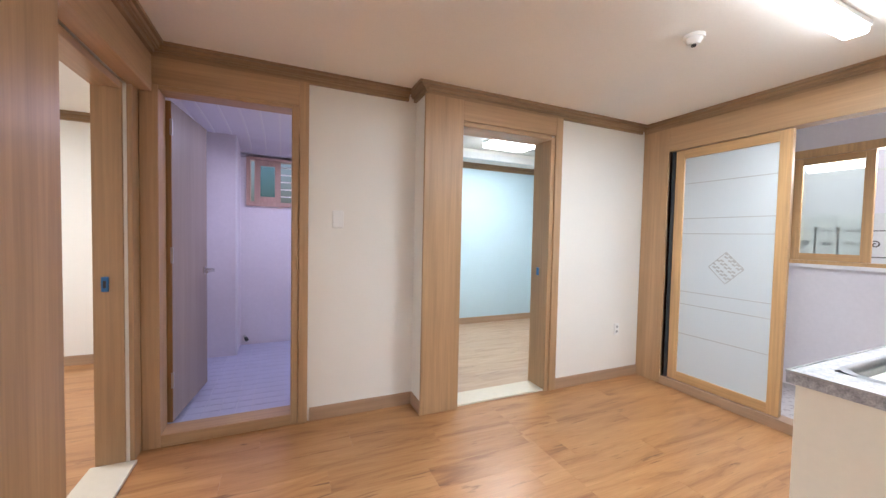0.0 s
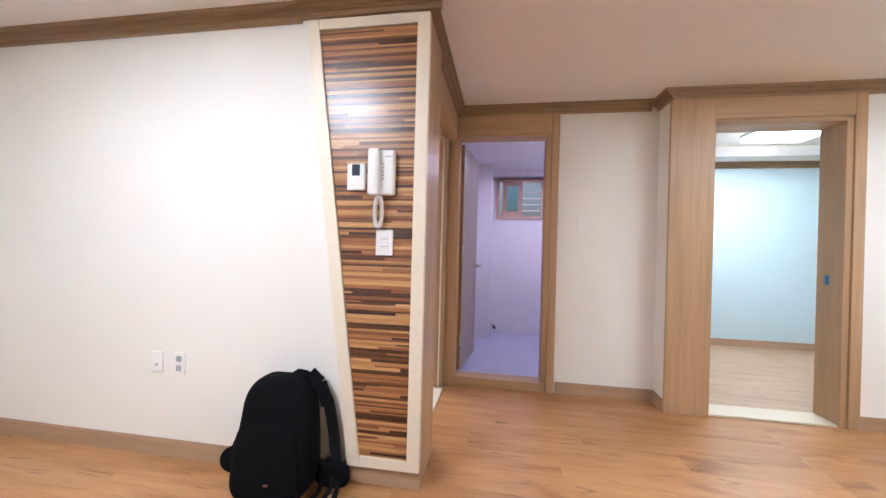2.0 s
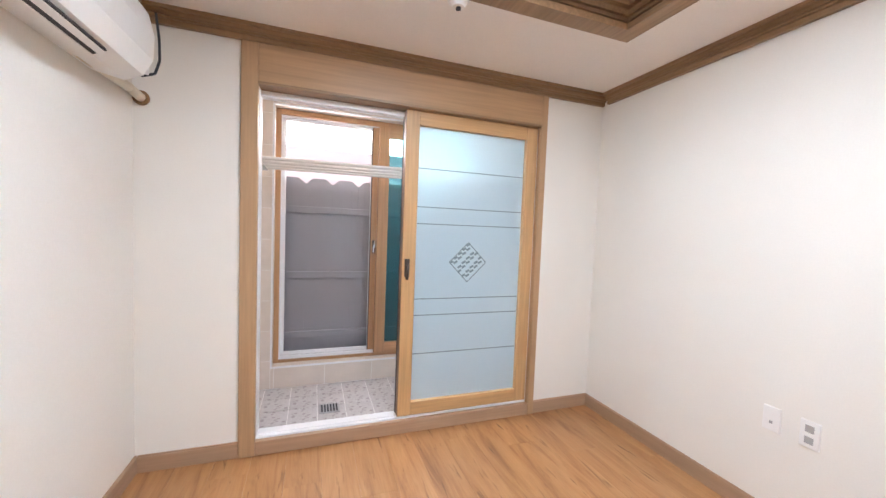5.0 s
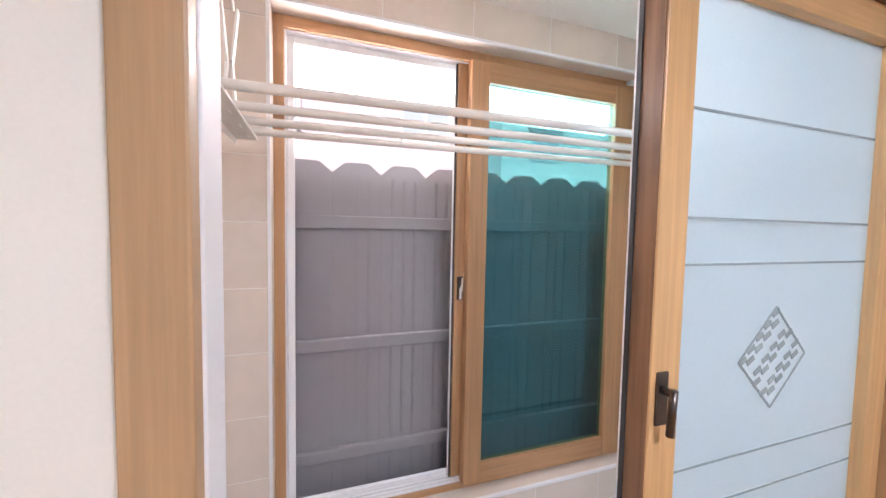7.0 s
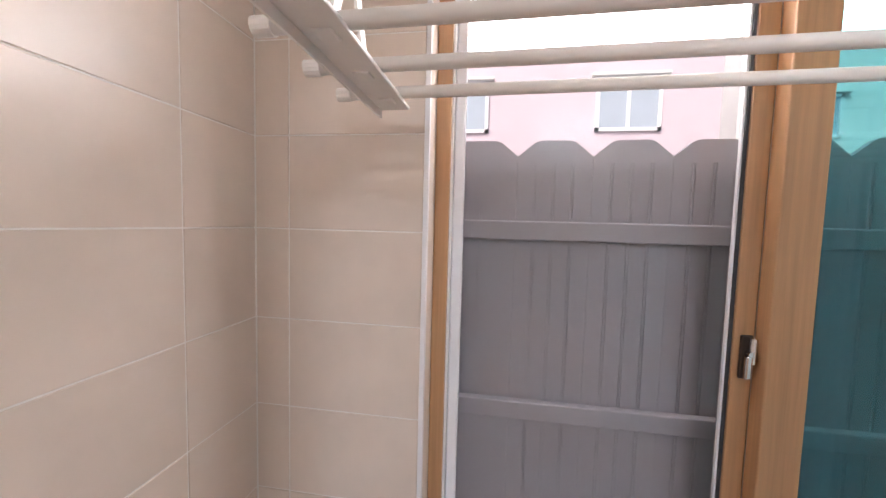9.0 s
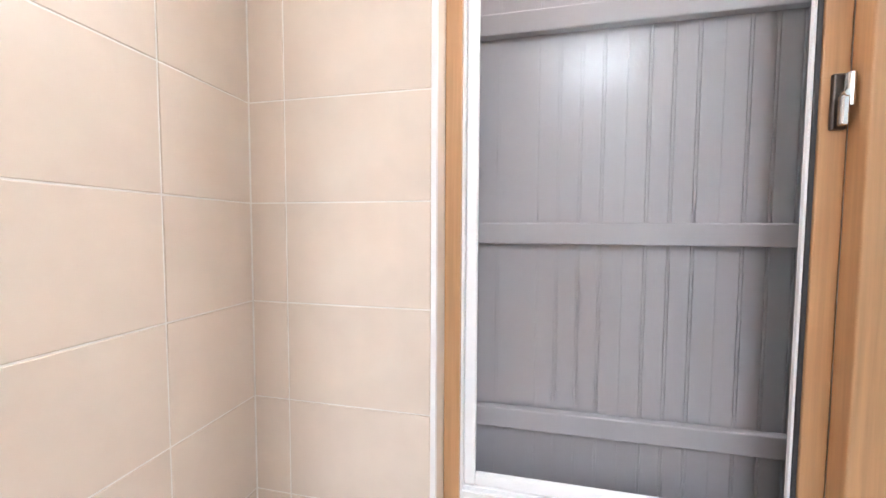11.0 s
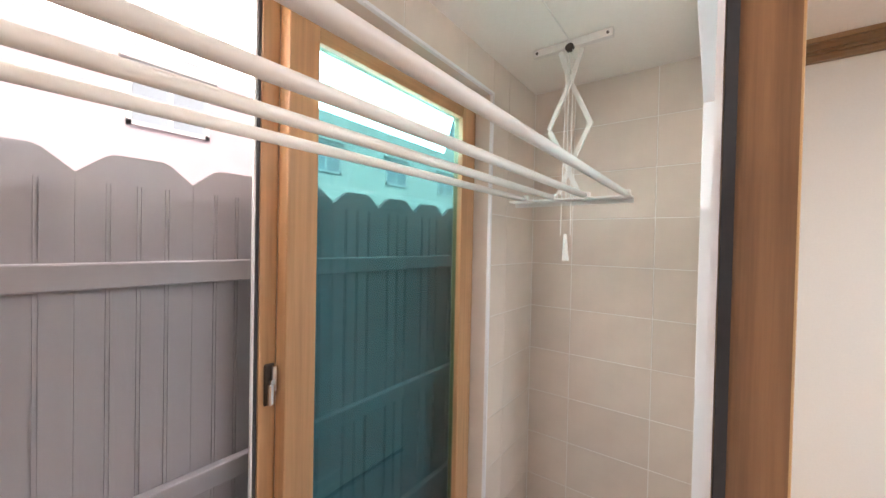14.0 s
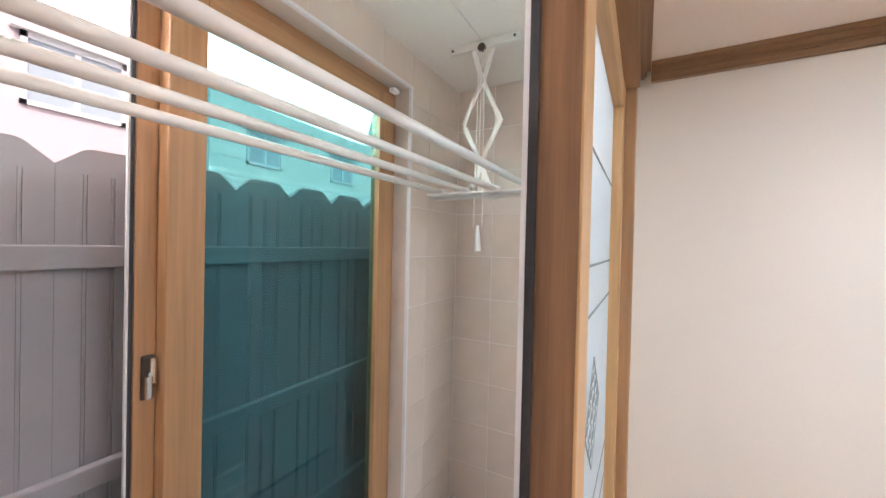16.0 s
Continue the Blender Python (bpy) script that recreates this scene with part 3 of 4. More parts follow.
SL_X = -0.0505
sl = sash_x("sliding_door", "frosted glass sliding door in a pale wood frame, half open", "sliding door", SL_X, -1.51, DOOR_N - 0.002, 0.097, DOOR_T - 0.016, 0.088, 0.07, FROST)
ornament(sl, SL_X, 1, -1.04, 1.117, 0.13, -1.42, -0.64, (0.50, 0.76, 0.87, 1.37, 1.48, 1.73), ETCH, ETCH)
hd = part("handle", soft_box(SL_X + 0.035, SL_X + 0.041, -1.495, -1.462, 1.02, 1.14, 0.002), BRONZE, sl, "bronze lever handle")
part("lever", tube(tube(bmesh.new(), (SL_X + 0.038, -1.478, 1.10), (SL_X + 0.07, -1.478, 1.10), 0.009), (SL_X + 0.066, -1.478, 1.11), (SL_X + 0.066, -1.483, 1.01), 0.009), BRONZE, hd, smooth=True)
part("gasket", boxes((SL_X - 0.0345, SL_X - 0.022, -1.516, -1.5102, 0.1, DOOR_T - 0.02)), DARK, sl)

# thin sheet over the stile edge, much darker than the sash wood
part("edge_face", boxes((SL_X - 0.022, SL_X + 0.0315, -1.5128, -1.5102, 0.1, DOOR_T - 0.02)), wood("stile_edge_wood", (0.24, 0.125, 0.062), "z", 0.4, 0.4), sl, "darker brown stile edge")
fr = tagged(thing("balcony_door_frame", "white plastic outer frame of the balcony sliding door", "door frame"), kind="structure")
part("track", soft_box(-0.115, -0.016, DOOR_S, DOOR_N, 0.035, 0.092, 0.003), PVC, fr)
part("head", soft_box(-0.128, -0.07, DOOR_S, DOOR_N, DOOR_T - 0.05, DOOR_T - 0.016, 0.003), PVC, fr)
part("post", soft_box(-0.128, -0.021, DOOR_S - 0.019, DOOR_S + 0.004, 0.092, DOOR_T - 0.05, 0.003), PVC, fr)
part("post", soft_box(-0.128, -0.021, DOOR_N - 0.001, DOOR_N + 0.019, 0.092, DOOR_T - 0.05, 0.003), PVC, fr)
part("rail_ridge", boxes((-0.045 - 0.004, -0.045 + 0.004, DOOR_S, -1.516, 0.092, 0.098)), PVC, fr)
part("white_back", boxes((SL_X - 0.0435, SL_X - 0.036, -1.512, -1.424, 0.1, DOOR_T - 0.02), (SL_X - 0.0435, SL_X - 0.036, DOOR_N - 0.088, DOOR_N - 0.003, 0.1, DOOR_T - 0.02),
     (SL_X - 0.035, SL_X - 0.004, DOOR_N - 0.0945, DOOR_N - 0.0915, 0.186, DOOR_T - 0.105), (SL_X - 0.0435, SL_X - 0.036, -1.424, DOOR_N - 0.088, 0.1, 0.186), (SL_X - 0.0435, SL_X - 0.036, -1.424, DOOR_N - 0.088, DOOR_T - 0.105, DOOR_T - 0.02)), PVC, sl, "white plastic outer side")
ornament(sl, SL_X, -1, -1.04, 1.117, 0.13, -1.42, -0.64, (0.50, 0.76, 0.87, 1.37, 1.48, 1.73), ETCH_PALE, ETCH_PALE)

esl = sash_x("sliding_door", "frosted glass utility sliding door in a pale wood frame, half open", "sliding door", EAST_X + 0.02, 0.09, 0.90, 0.08, 2.095, 0.075, 0.036, FROST_WHITE)
ornament(esl, EAST_X + 0.02, -1, 0.473, 1.10, 0.12, 0.17, 0.83, (0.50, 0.76, 0.87, 1.37, 1.50, 1.80), ETCH_PALE, ETCH_PALE)
part("edge_strip", boxes((EAST_X + 0.0, EAST_X + 0.04, 0.905, 0.93, 0.08, 2.095)), DARK, esl)

WSASH_Z, WSASH_Y = wood("window_sash_wood_z", (0.46, 0.255, 0.125), "z", 0.38, 0.22), wood("window_sash_wood_y", (0.46, 0.255, 0.125), "y", 0.38, 0.22)
win = tagged(thing("window_1", "wood lined balcony window frame with white tracks", "window"), kind="structure")
WX0, WX1 = -1.125, -1.045
part("window_frame", boxes((WX1 - 0.02, WX1, WIN_S, WIN_S + 0.04, WIN_B, WIN_T), (WX1 - 0.02, WX1, WIN_N - 0.05, WIN_N, WIN_B, WIN_T)), WSASH_Z, win)
part("window_frame", boxes((WX1 - 0.02, WX1 - 0.001, WIN_S + 0.04, WIN_N - 0.05, WIN_T - 0.045, WIN_T), (WX1 - 0.02, WX1 - 0.001, WIN_S + 0.04, WIN_N - 0.05, WIN_B, WIN_B + 0.022)), WSASH_Y, win)
part("track", boxes((WX0, WX1 - 0.02, WIN_S, WIN_N, WIN_B, WIN_B + 0.03)), PVC, win)
part("track_ridge", boxes((-1.096, -1.090, WIN_S + 0.04, WIN_N, WIN_B + 0.03, WIN_B + 0.045), (-1.075, -1.068, WIN_S + 0.04, WIN_N, WIN_B + 0.03, WIN_B + 0.045)), PVC, win)
part("window_frame", boxes((WX0, WX1 - 0.02, WIN_S, WIN_S + 0.045, WIN_B + 0.03, WIN_T), (WX0, WX1 - 0.02, WIN_N - 0.045, WIN_N, WIN_B + 0.03, WIN_T), (WX0, WX1 - 0.02, WIN_S + 0.045, WIN_N - 0.045, WIN_T - 0.05, WIN_T)), PVC, win)
osash = sash_x("sliding_window", "clear glass outer window sash in a thin white frame", "window sash", -1.106, WIN_S + 0.046, -1.49, WIN_B + 0.046, WIN_T - 0.051, 0.03, 0.024, CLEAR, (PVC, PVC))
part("gasket", boxes((-1.092, -1.076, -1.570, -1.563, WIN_B + 0.05, WIN_T - 0.055)), DARK, osash)
part("weather_strip", boxes((-1.092, -1.082, -1.575, -1.570, WIN_B + 0.05, WIN_T - 0.055)), PVC, osash)
sash_x("sliding_window", "greenish glass outer sash in a pale plastic frame", "window sash", -1.086, -1.500, WIN_N - 0.046, WIN_B + 0.046, WIN_T - 0.051, 0.05, 0.02, CLEAR, (PVC, PVC))
isash = sash_x("sliding_window", "teal tinted glass window sash in pale wood", "window sash", -1.045, -1.515, WIN_N - 0.052, WIN_B + 0.03, WIN_T - 0.046, 0.095, 0.05, TEAL, (WSASH_Z, WSASH_Y))
part("back_stile", soft_box(-1.092, -1.0715, -1.562, -1.512, WIN_B + 0.05, WIN_T - 0.05, 0.003), WSASH_Z, isash)
part("stopper", soft_box(-1.03, -1.0, WIN_N - 0.075, WIN_N - 0.03, WIN_T - 0.03, WIN_T - 0.012, 0.002), PVC, win)
wh = part("handle", soft_box(-1.072, -1.062, -1.548, -1.520, 1.10, 1.215, 0.004), BRONZE, isash, "dark crescent lock with a steel lever")
part("lever", soft_box(-1.056, -1.042, -1.545, -1.530, 1.105, 1.165, 0.004), CHROME, wh, "steel lever")
part("barrel", tube(tube(bmesh.new(), (-1.052, -1.526, 1.145), (-1.052, -1.526, 1.21), 0.009, 12), (-1.063, -1.533, 1.17), (-1.044, -1.533, 1.17), 0.007, 10), CHROME, wh)

# utility window
uw = tagged(thing("window_2", "wood framed utility window over a tiled wall", "window"), kind="structure")
part("window_frame", boxes((7.585, 7.68, -0.95, 0.56, 1.13, 1.16), (7.585, 7.68, -0.95, 0.56, 2.06, 2.13), (7.585, 7.68, 0.52, 0.56, 1.16, 2.06), (7.585, 7.68, -0.95, -0.91, 1.16, 2.06)), SASH_Z, uw)
part("window_sill", boxes((7.56, 7.6, -0.97, 0.58, 1.10, 1.13)), PVC, uw)
sash_x("sliding_window", "clear glass sash in a wood frame", "window sash", 7.62, 0.02, 0.518, 1.162, 2.058, 0.06, 0.03, GREENISH)

# bathroom window
bw = tagged(thing("window_3", "small pinkish wood bathroom window, partly open", "window"), kind="structure")
PINKWOOD = wood("bath_window_wood", (0.50, 0.33, 0.27), "z", 0.5, 0.12)
part("window_frame", boxes((2.98, 3.62, 3.37, 3.5, 1.60, 1.65), (2.98, 3.62, 3.37, 3.5, 2.12, 2.17), (2.98, 3.02, 3.37, 3.5, 1.65, 2.12), (3.58, 3.62, 3.37, 3.5, 1.65, 2.12)), PINKWOOD, bw)
part("sash", boxes((3.06, 3.12, 3.40, 3.43, 1.65, 2.12), (3.27, 3.33, 3.40, 3.43, 1.65, 2.12), (3.12, 3.27, 3.40, 3.43, 1.65, 1.71), (3.12, 3.27, 3.40, 3.43, 2.06, 2.12)), PINKWOOD, bw)
part("pane", boxes((3.12, 3.27, 3.412, 3.418, 1.71, 2.06)), BATH_GLASS, bw)
for k in range(5):
    part("grille_bar", boxes((3.33, 3.58, 3.47, 3.48, 1.72 + k * 0.085, 1.733 + k * 0.085)), PVC, bw)

# ---- living room things ----
# accent panel of glossy wood strips in an ivory frame with a slanting edge
PX_TOP, PX_BOT, PX_R, PZ0, PZ1 = 2.07, 2.345, 2.706, 0.093, 2.30


def slant(z):
    return PX_BOT + (PX_TOP - PX_BOT) * (z - PZ0) / (PZ1 - PZ0)


panel = thing("accent_panel", "dark and light zebra wood strip panel in a slanting ivory frame", "wall panel")
F = 0.062


def quad_prism(pts, y0, y1):
    bm = bmesh.new()
    a, b = [bm.verts.new((x, y0, z)) for x, z in pts], [bm.verts.new((x, y1, z)) for x, z in pts]
    bm.faces.new(a)
    bm.faces.new(b[::-1])
    for i in range(len(pts)):
        j = (i + 1) % len(pts)
        bm.faces.new((a[i], a[j], b[j], b[i]))
    return bm


part("frame_side", quad_prism([(slant(PZ0), PZ0), (slant(PZ0) + F, PZ0), (slant(PZ1) + F, PZ1), (slant(PZ1), PZ1)], -0.034, -0.001), IVORY, panel)
part("frame_side", soft_box(PX_R - F, PX_R, -0.034, -0.001, PZ0, PZ1, 0.003), IVORY, panel)
part("frame_rail", boxes((slant(PZ0) + F, PX_R - F, -0.033, -0.001, PZ0, PZ0 + 0.05)), IVORY, panel)
part("frame_rail", boxes((slant(PZ1 - 0.05) + F, PX_R - F, -0.033, -0.001, PZ1 - 0.05, PZ1)), IVORY, panel)
part("backing", quad_prism([(slant(PZ0) + F, PZ0 + 0.05), (PX_R - F, PZ0 + 0.05), (PX_R - F, PZ1 - 0.05), (slant(PZ1) + F, PZ1 - 0.05)], -0.012, -0.001), DARK, panel)
rng = random.Random(4)
z = PZ0 + 0.05
while z < PZ1 - 0.056:
    h = min(rng.choice((0.007, 0.009, 0.011, 0.013, 0.017)), PZ1 - 0.0505 - z)
    left, right = slant(z) + F + 0.0005, PX_R - F - 0.0005
    cuts = [left] + sorted(left + (right - left) * rng.uniform(0.12, 0.88) for _ in range(rng.choice((0, 0, 0, 1, 1, 1)))) + [right]
    for a, b in zip(cuts, cuts[1:]):
        if b - a > 0.004:
            part("strip", boxes((a, b - 0.0006, -0.0215 - rng.uniform(0, 0.0012), -0.012, z, z + h - 0.0007)), STRIP, panel)
    z += h

thermo = thing("thermostat", "white room thermostat with a small dark display", "thermostat")
part("case", soft_box(2.312, 2.402, -0.046, -0.024, 1.445, 1.575, 0.005), PLASTIC, thermo)
part("display", boxes((2.338, 2.378, -0.048, -0.046, 1.515, 1.57)), SCREEN, thermo, "dark display")
for k in (2.335, 2.38):
    part("button", tube(bmesh.new(), (k, -0.046, 1.47), (k, -0.051, 1.47), 0.009, 14), PLASTIC, thermo)

phone = thing("intercom", "white wall intercom with handset and coiled cord", "intercom")
part("base", soft_box(2.435, 2.555, -0.06, -0.024, 1.42, 1.635, 0.01), PLASTIC, phone)
part("handset", soft_box(2.432, 2.487, -0.095, -0.058, 1.415, 1.638, 0.014, 3), PLASTIC, phone, smooth=True)
for k in range(5):
    part("button", boxes((2.497, 2.505, -0.063, -0.06, 1.49 + k * 0.018, 1.50 + k * 0.018)), INK, phone)
part("speaker_slot", boxes((2.51, 2.545, -0.062, -0.06, 1.60, 1.604)), INK, phone)
cord = bpy.data.curves.new("cord", "CURVE")
cord.dimensions, cord.bevel_depth, cord.bevel_resolution = "3D", 0.0035, 2
sp = cord.splines.new("POLY")
loop_pts = []
for k in range(220):
    u = k / 219
    ang = u * math.tau
    cx, cz = 2.478 + 0.018 * math.sin(ang), 1.345 + 0.075 * math.cos(ang) - 0.005
    w = u * math.tau * 34
    loop_pts.append((cx + 0.008 * math.cos(w), -0.05 + 0.008 * math.sin(w), cz))
sp.points.add(len(loop_pts) - 1)
for p, c in zip(sp.points, loop_pts):
    p.co = (*c, 1)
cord_tmp = new("cord_curve", cord)
cord_me = bpy.data.meshes.new_from_object(cord_tmp.evaluated_get(bpy.context.evaluated_depsgraph_get()))
bpy.data.objects.remove(cord_tmp)
cord_me.materials.clear()
cord_me.materials.append(PLASTIC)
new("cord", cord_me).parent = phone


def wall_plate(name, label, cat, x, y, z, w, h, side, slots):
    t = thing(name, label, cat)
    f0, f1 = sorted((y, y + side * 0.009))
    part("plate", soft_box(x - w / 2, x + w / 2, f0, f1, z - h / 2, z + h / 2, 0.003), PLASTIC, t)
    for dx, dz, sw, sh, m in slots:
        g0, g1 = sorted((y + side * 0.009, y + side * 0.0125))
        part("rocker" if m is PLASTIC else "slot", boxes((x + dx - sw / 2, x + dx + sw / 2, g0, g1, z + dz - sh / 2, z + dz + sh / 2)), m, t)
    return t


wall_plate("light_switch", "white three gang light switch on the strip panel", "switch", 2.505, -0.0235, 1.192, 0.085, 0.125, -1, [(0, 0.036, 0.045, 0.03, PLASTIC), (0, 0.0, 0.045, 0.03, PLASTIC), (0, -0.036, 0.045, 0.03, PLASTIC), (0, 0.018, 0.04, 0.003, INK), (0, -0.018, 0.04, 0.003, INK)])
wall_plate("light_switch", "white light switch on white wallpaper", "switch", 3.712, BATH_Y, 1.41, 0.075, 0.12, -1, [(0, 0.022, 0.045, 0.035, PLASTIC), (0, -0.022, 0.045, 0.035, PLASTIC)])
wall_plate("wall_outlet", "white double power outlet low on the wall", "outlet", 1.358, 0.0, 0.51, 0.07, 0.12, -1, [(0, 0.025, 0.03, 0.03, INK), (0, -0.025, 0.03, 0.03, INK)])
wall_plate("wall_outlet", "white aerial socket plate low on the wall", "outlet", 1.218, 0.0, 0.51, 0.07, 0.115, -1, [(0, -0.015, 0.012, 0.012, INK)])
wall_plate("wall_outlet", "white power outlet low on the wall", "outlet", 6.24, BLUE_Y, 0.465, 0.06, 0.11, -1, [(0, 0.022, 0.02, 0.02, INK), (0, -0.022, 0.02, 0.02, INK)])


def detector(x, y, zc):
    d = thing("smoke_detector", "round white ceiling smoke detector", "smoke detector")
    part("base", tube(bmesh.new(), (x, y, zc), (x, y, zc - 0.018), 0.05, 28), PLASTIC, d)
    part("dome", tube(bmesh.new(), (x, y, zc - 0.018), (x, y, zc - 0.045), 0.042, 24, 0.028), PLASTIC, d)
    part("sensor", tube(bmesh.new(), (x, y, zc - 0.045), (x, y, zc - 0.054), 0.012, 12), DARK, d)


detector(5.33, 0.015, H)
detector(0.67, -1.45, H)


def lamp(name, label, x0, x1, y0, y1, top, depth=0.06):
    t = thing(name, label, "ceiling light")
    part("housing", soft_box(x0, x1, y0, y1, top - depth * 0.4, top, 0.004), PLASTIC, t)
    d = part("diffuser", soft_box(x0 + 0.006, x1 - 0.006, y0 + 0.006, y1 - 0.006, top - depth, top - depth * 0.4, 0.012), DIFFUSER, t, "lit white diffuser")
    d.visible_shadow = False
    return t


lamp("ceiling_light", "long lit white ceiling light over the kitchen", 4.75, 5.94, -0.44, -0.335, H)
lamp("ceiling_light", "square lit white ceiling light in the tray", 1.40, 1.94, -1.77, -1.23, TZ)
lamp("ceiling_light", "square lit white ceiling light in the blue bedroom", 5.65, 6.25, 2.2, 2.8, TZ, 0.08)

# backpack: rounded body, front pocket, straps and top handle
bag = thing("backpack", "black nylon backpack leaning on the white wall", "backpack")


def pillow(cx, cy, cz, sx, sy, sz, power=0.42, seg=28, rows=20, taper=0.0, lean=0.0):
    bm = bmesh.new()
    bmesh.ops.create_uvsphere(bm, u_segments=seg, v_segments=rows, radius=1)
    for v in bm.verts:
        x, y, w = (math.copysign(abs(c) ** power, c) for c in v.co)
        k = 1 - taper * (w + 1) / 2
        v.co = (cx + x * sx * k, cy + y * sy * k + lean * (w + 1), cz + w * sz)
        v.co += Vector((noise.noise(v.co * 9), noise.noise(v.co * 9 + Vector((5, 0, 0))), 0)) * 0.006
    return bm


part("body", pillow(2.05, -0.165, 0.272, 0.20, 0.125, 0.272, 0.5, taper=0.24, lean=0.025), BLACK_CLOTH, bag, smooth=True)
part("front_pocket", pillow(2.05, -0.245, 0.19, 0.175, 0.05, 0.18, 0.5, taper=0.18, lean=0.01), BLACK_CLOTH, bag, smooth=True)
part("side_pocket", pillow(1.885, -0.17, 0.15, 0.03, 0.07, 0.12, 0.6), BLACK_CLOTH, bag, smooth=True)
part("hip_wing", pillow(1.83, -0.17, 0.13, 0.085, 0.022, 0.055, 1.0, lean=0.02), BLACK_CLOTH, bag, smooth=True)
part("hip_wing", pillow(2.30, -0.10, 0.085, 0.09, 0.028, 0.06, 0.7), BLACK_CLOTH, bag, smooth=True)
part("logo_patch", soft_box(2.085, 2.103, -0.312, -0.303, 0.13, 0.136, 0.001), painted("patch_red", (0.25, 0.08, 0.05), 0.6), bag, "small red patch")


def strap(pts, w, t, n):
    bm = bmesh.new()
    for a, b in zip(pts, pts[1:]):
        bar(bm, a, b, w, t, n)
    return bm


part("shoulder_strap", strap([(2.16, -0.07, 0.55), (2.21, -0.06, 0.50), (2.25, -0.05, 0.40), (2.275, -0.05, 0.28), (2.30, -0.07, 0.17), (2.33, -0.10, 0.08)], 0.05, 0.014, (0.3, -1, 0)), STRAP, bag)
part("webbing", strap([(2.30, -0.08, 0.16), (2.32, -0.14, 0.06), (2.30, -0.2, 0.012), (2.27, -0.24, 0.008)], 0.022, 0.004, (0.5, -1, 0.3)), STRAP, bag)
part("webbing", strap([(2.13, -0.09, 0.535), (2.18, -0.08, 0.515), (2.215, -0.08, 0.46), (2.235, -0.08, 0.39)], 0.022, 0.005, (0.3, -1, 0)), STRAP, bag)
part("webbing", strap([(2.33, -0.09, 0.10), (2.35, -0.15, 0.05), (2.352, -0.22, 0.006)], 0.024, 0.005, (0.5, -1, 0.3)), STRAP, bag)
part("webbing", strap([(2.27, -0.07, 0.15), (2.26, -0.15, 0.03), (2.24, -0.22, 0.008)], 0.02, 0.004, (0.5, -1, 0.3)), STRAP, bag)
part("top_handle", strap([(2.07, -0.07, 0.53), (2.09, -0.06, 0.545), (2.14, -0.06, 0.54), (2.17, -0.07, 0.52)], 0.022, 0.008, (0, -1, 0)), STRAP, bag)

# wall air conditioner with its line set
ac = thing("air_conditioner", "white wall air conditioner with a dark outlet slot", "air conditioner")
AX0, AX1 = 0.35, 1.22
prof = [(-2.909, 1.93), (-2.80, 1.905), (-2.735, 1.935), (-2.70, 2.0), (-2.695, 2.10), (-2.715, 2.19), (-2.74, 2.20), (-2.909, 2.20)]
bm = bmesh.new()
a_, b_ = [bm.verts.new((AX0, y, z)) for y, z in prof], [bm.verts.new((AX1, y, z)) for y, z in prof]
bm.faces.new(a_)
bm.faces.new(b_[::-1])
for i in range(len(prof)):
    j = (i + 1) % len(prof)
    bm.faces.new((a_[i], a_[j], b_[j], b_[i]))
bmesh.ops.recalc_face_normals(bm, faces=bm.faces[:])
bmesh.ops.bevel(bm, geom=[e for e in bm.edges if abs(e.verts[0].co.x - e.verts[1].co.x) < 0.01], offset=0.008, segments=2, affect="EDGES")
part("body", bm, PLASTIC, ac)
part("outlet_slot", bar(bmesh.new(), (AX0 + 0.27, -2.768, 1.9145), (AX1 - 0.1, -2.768, 1.9145), 0.045, 0.012, (0, 0.42, -0.9)), DARK, ac, "dark outlet slot")
part("louvre", bar(bmesh.new(), (AX0 + 0.27, -2.76, 1.909), (AX1 - 0.1, -2.76, 1.909), 0.022, 0.005, (0, 0.5, -0.9)), PLASTIC, ac)
part("side_cap", soft_box(AX0 - 0.012, AX0, -2.9, -2.72, 1.945, 2.19, 0.004), PLASTIC, ac)
part("power_cord", strap([(0.36, -2.69, 2.2), (0.34, -2.685, 2.1), (0.32, -2.69, 2.02), (0.31, -2.71, 1.965), (0.32, -2.75, 1.945), (0.36, -2.84, 1.95)], 0.008, 0.008, (1, 0, 0)), DARK, ac)
pipe = thing("refrigerant_pipe", "cream wrapped air conditioner pipe entering the wall", "pipe")
part("pipe", tube(tube(bmesh.new(), (0.5, -2.885, 1.945), (0.1, -2.882, 1.95), 0.022, 14), (0.11, -2.882, 1.95), (-0.005, -2.872, 1.935), 0.022, 14), IVORY, pipe, smooth=True)
part("wall_collar", tube(bmesh.new(), (0.001, -2.872, 1.935), (0.012, -2.872, 1.935), 0.036, 18), wood("rust_collar", (0.3, 0.17, 0.08), "z"), pipe)

# ---- bathroom ----
bdoor = thing("bathroom_door", "grey brown laminate bathroom door standing open inwards", "door")
bdoor.matrix_world = pose(2.70, 1.54, 0.0, 0, 0, 83)
part("leaf", soft_box(0, 0.66, -0.018, 0.018, 0.08, 2.11, 0.003), BATH_DOOR, bdoor)
part("edge_face", boxes((-0.004, 0.0, -0.018, 0.018, 0.08, 2.11)), wood("lipping_wood", (0.35, 0.19, 0.08), "z"), bdoor)
for zz in (0.3, 1.1, 1.9):
    part("hinge", soft_box(-0.012, 0.0, -0.026, -0.012, zz, zz + 0.1, 0.002), STEEL, bdoor)
kn = part("handle", tube(bmesh.new(), (0.59, -0.018, 1.0), (0.59, -0.028, 1.0), 0.03, 20), CHROME, bdoor, "steel lever handle")
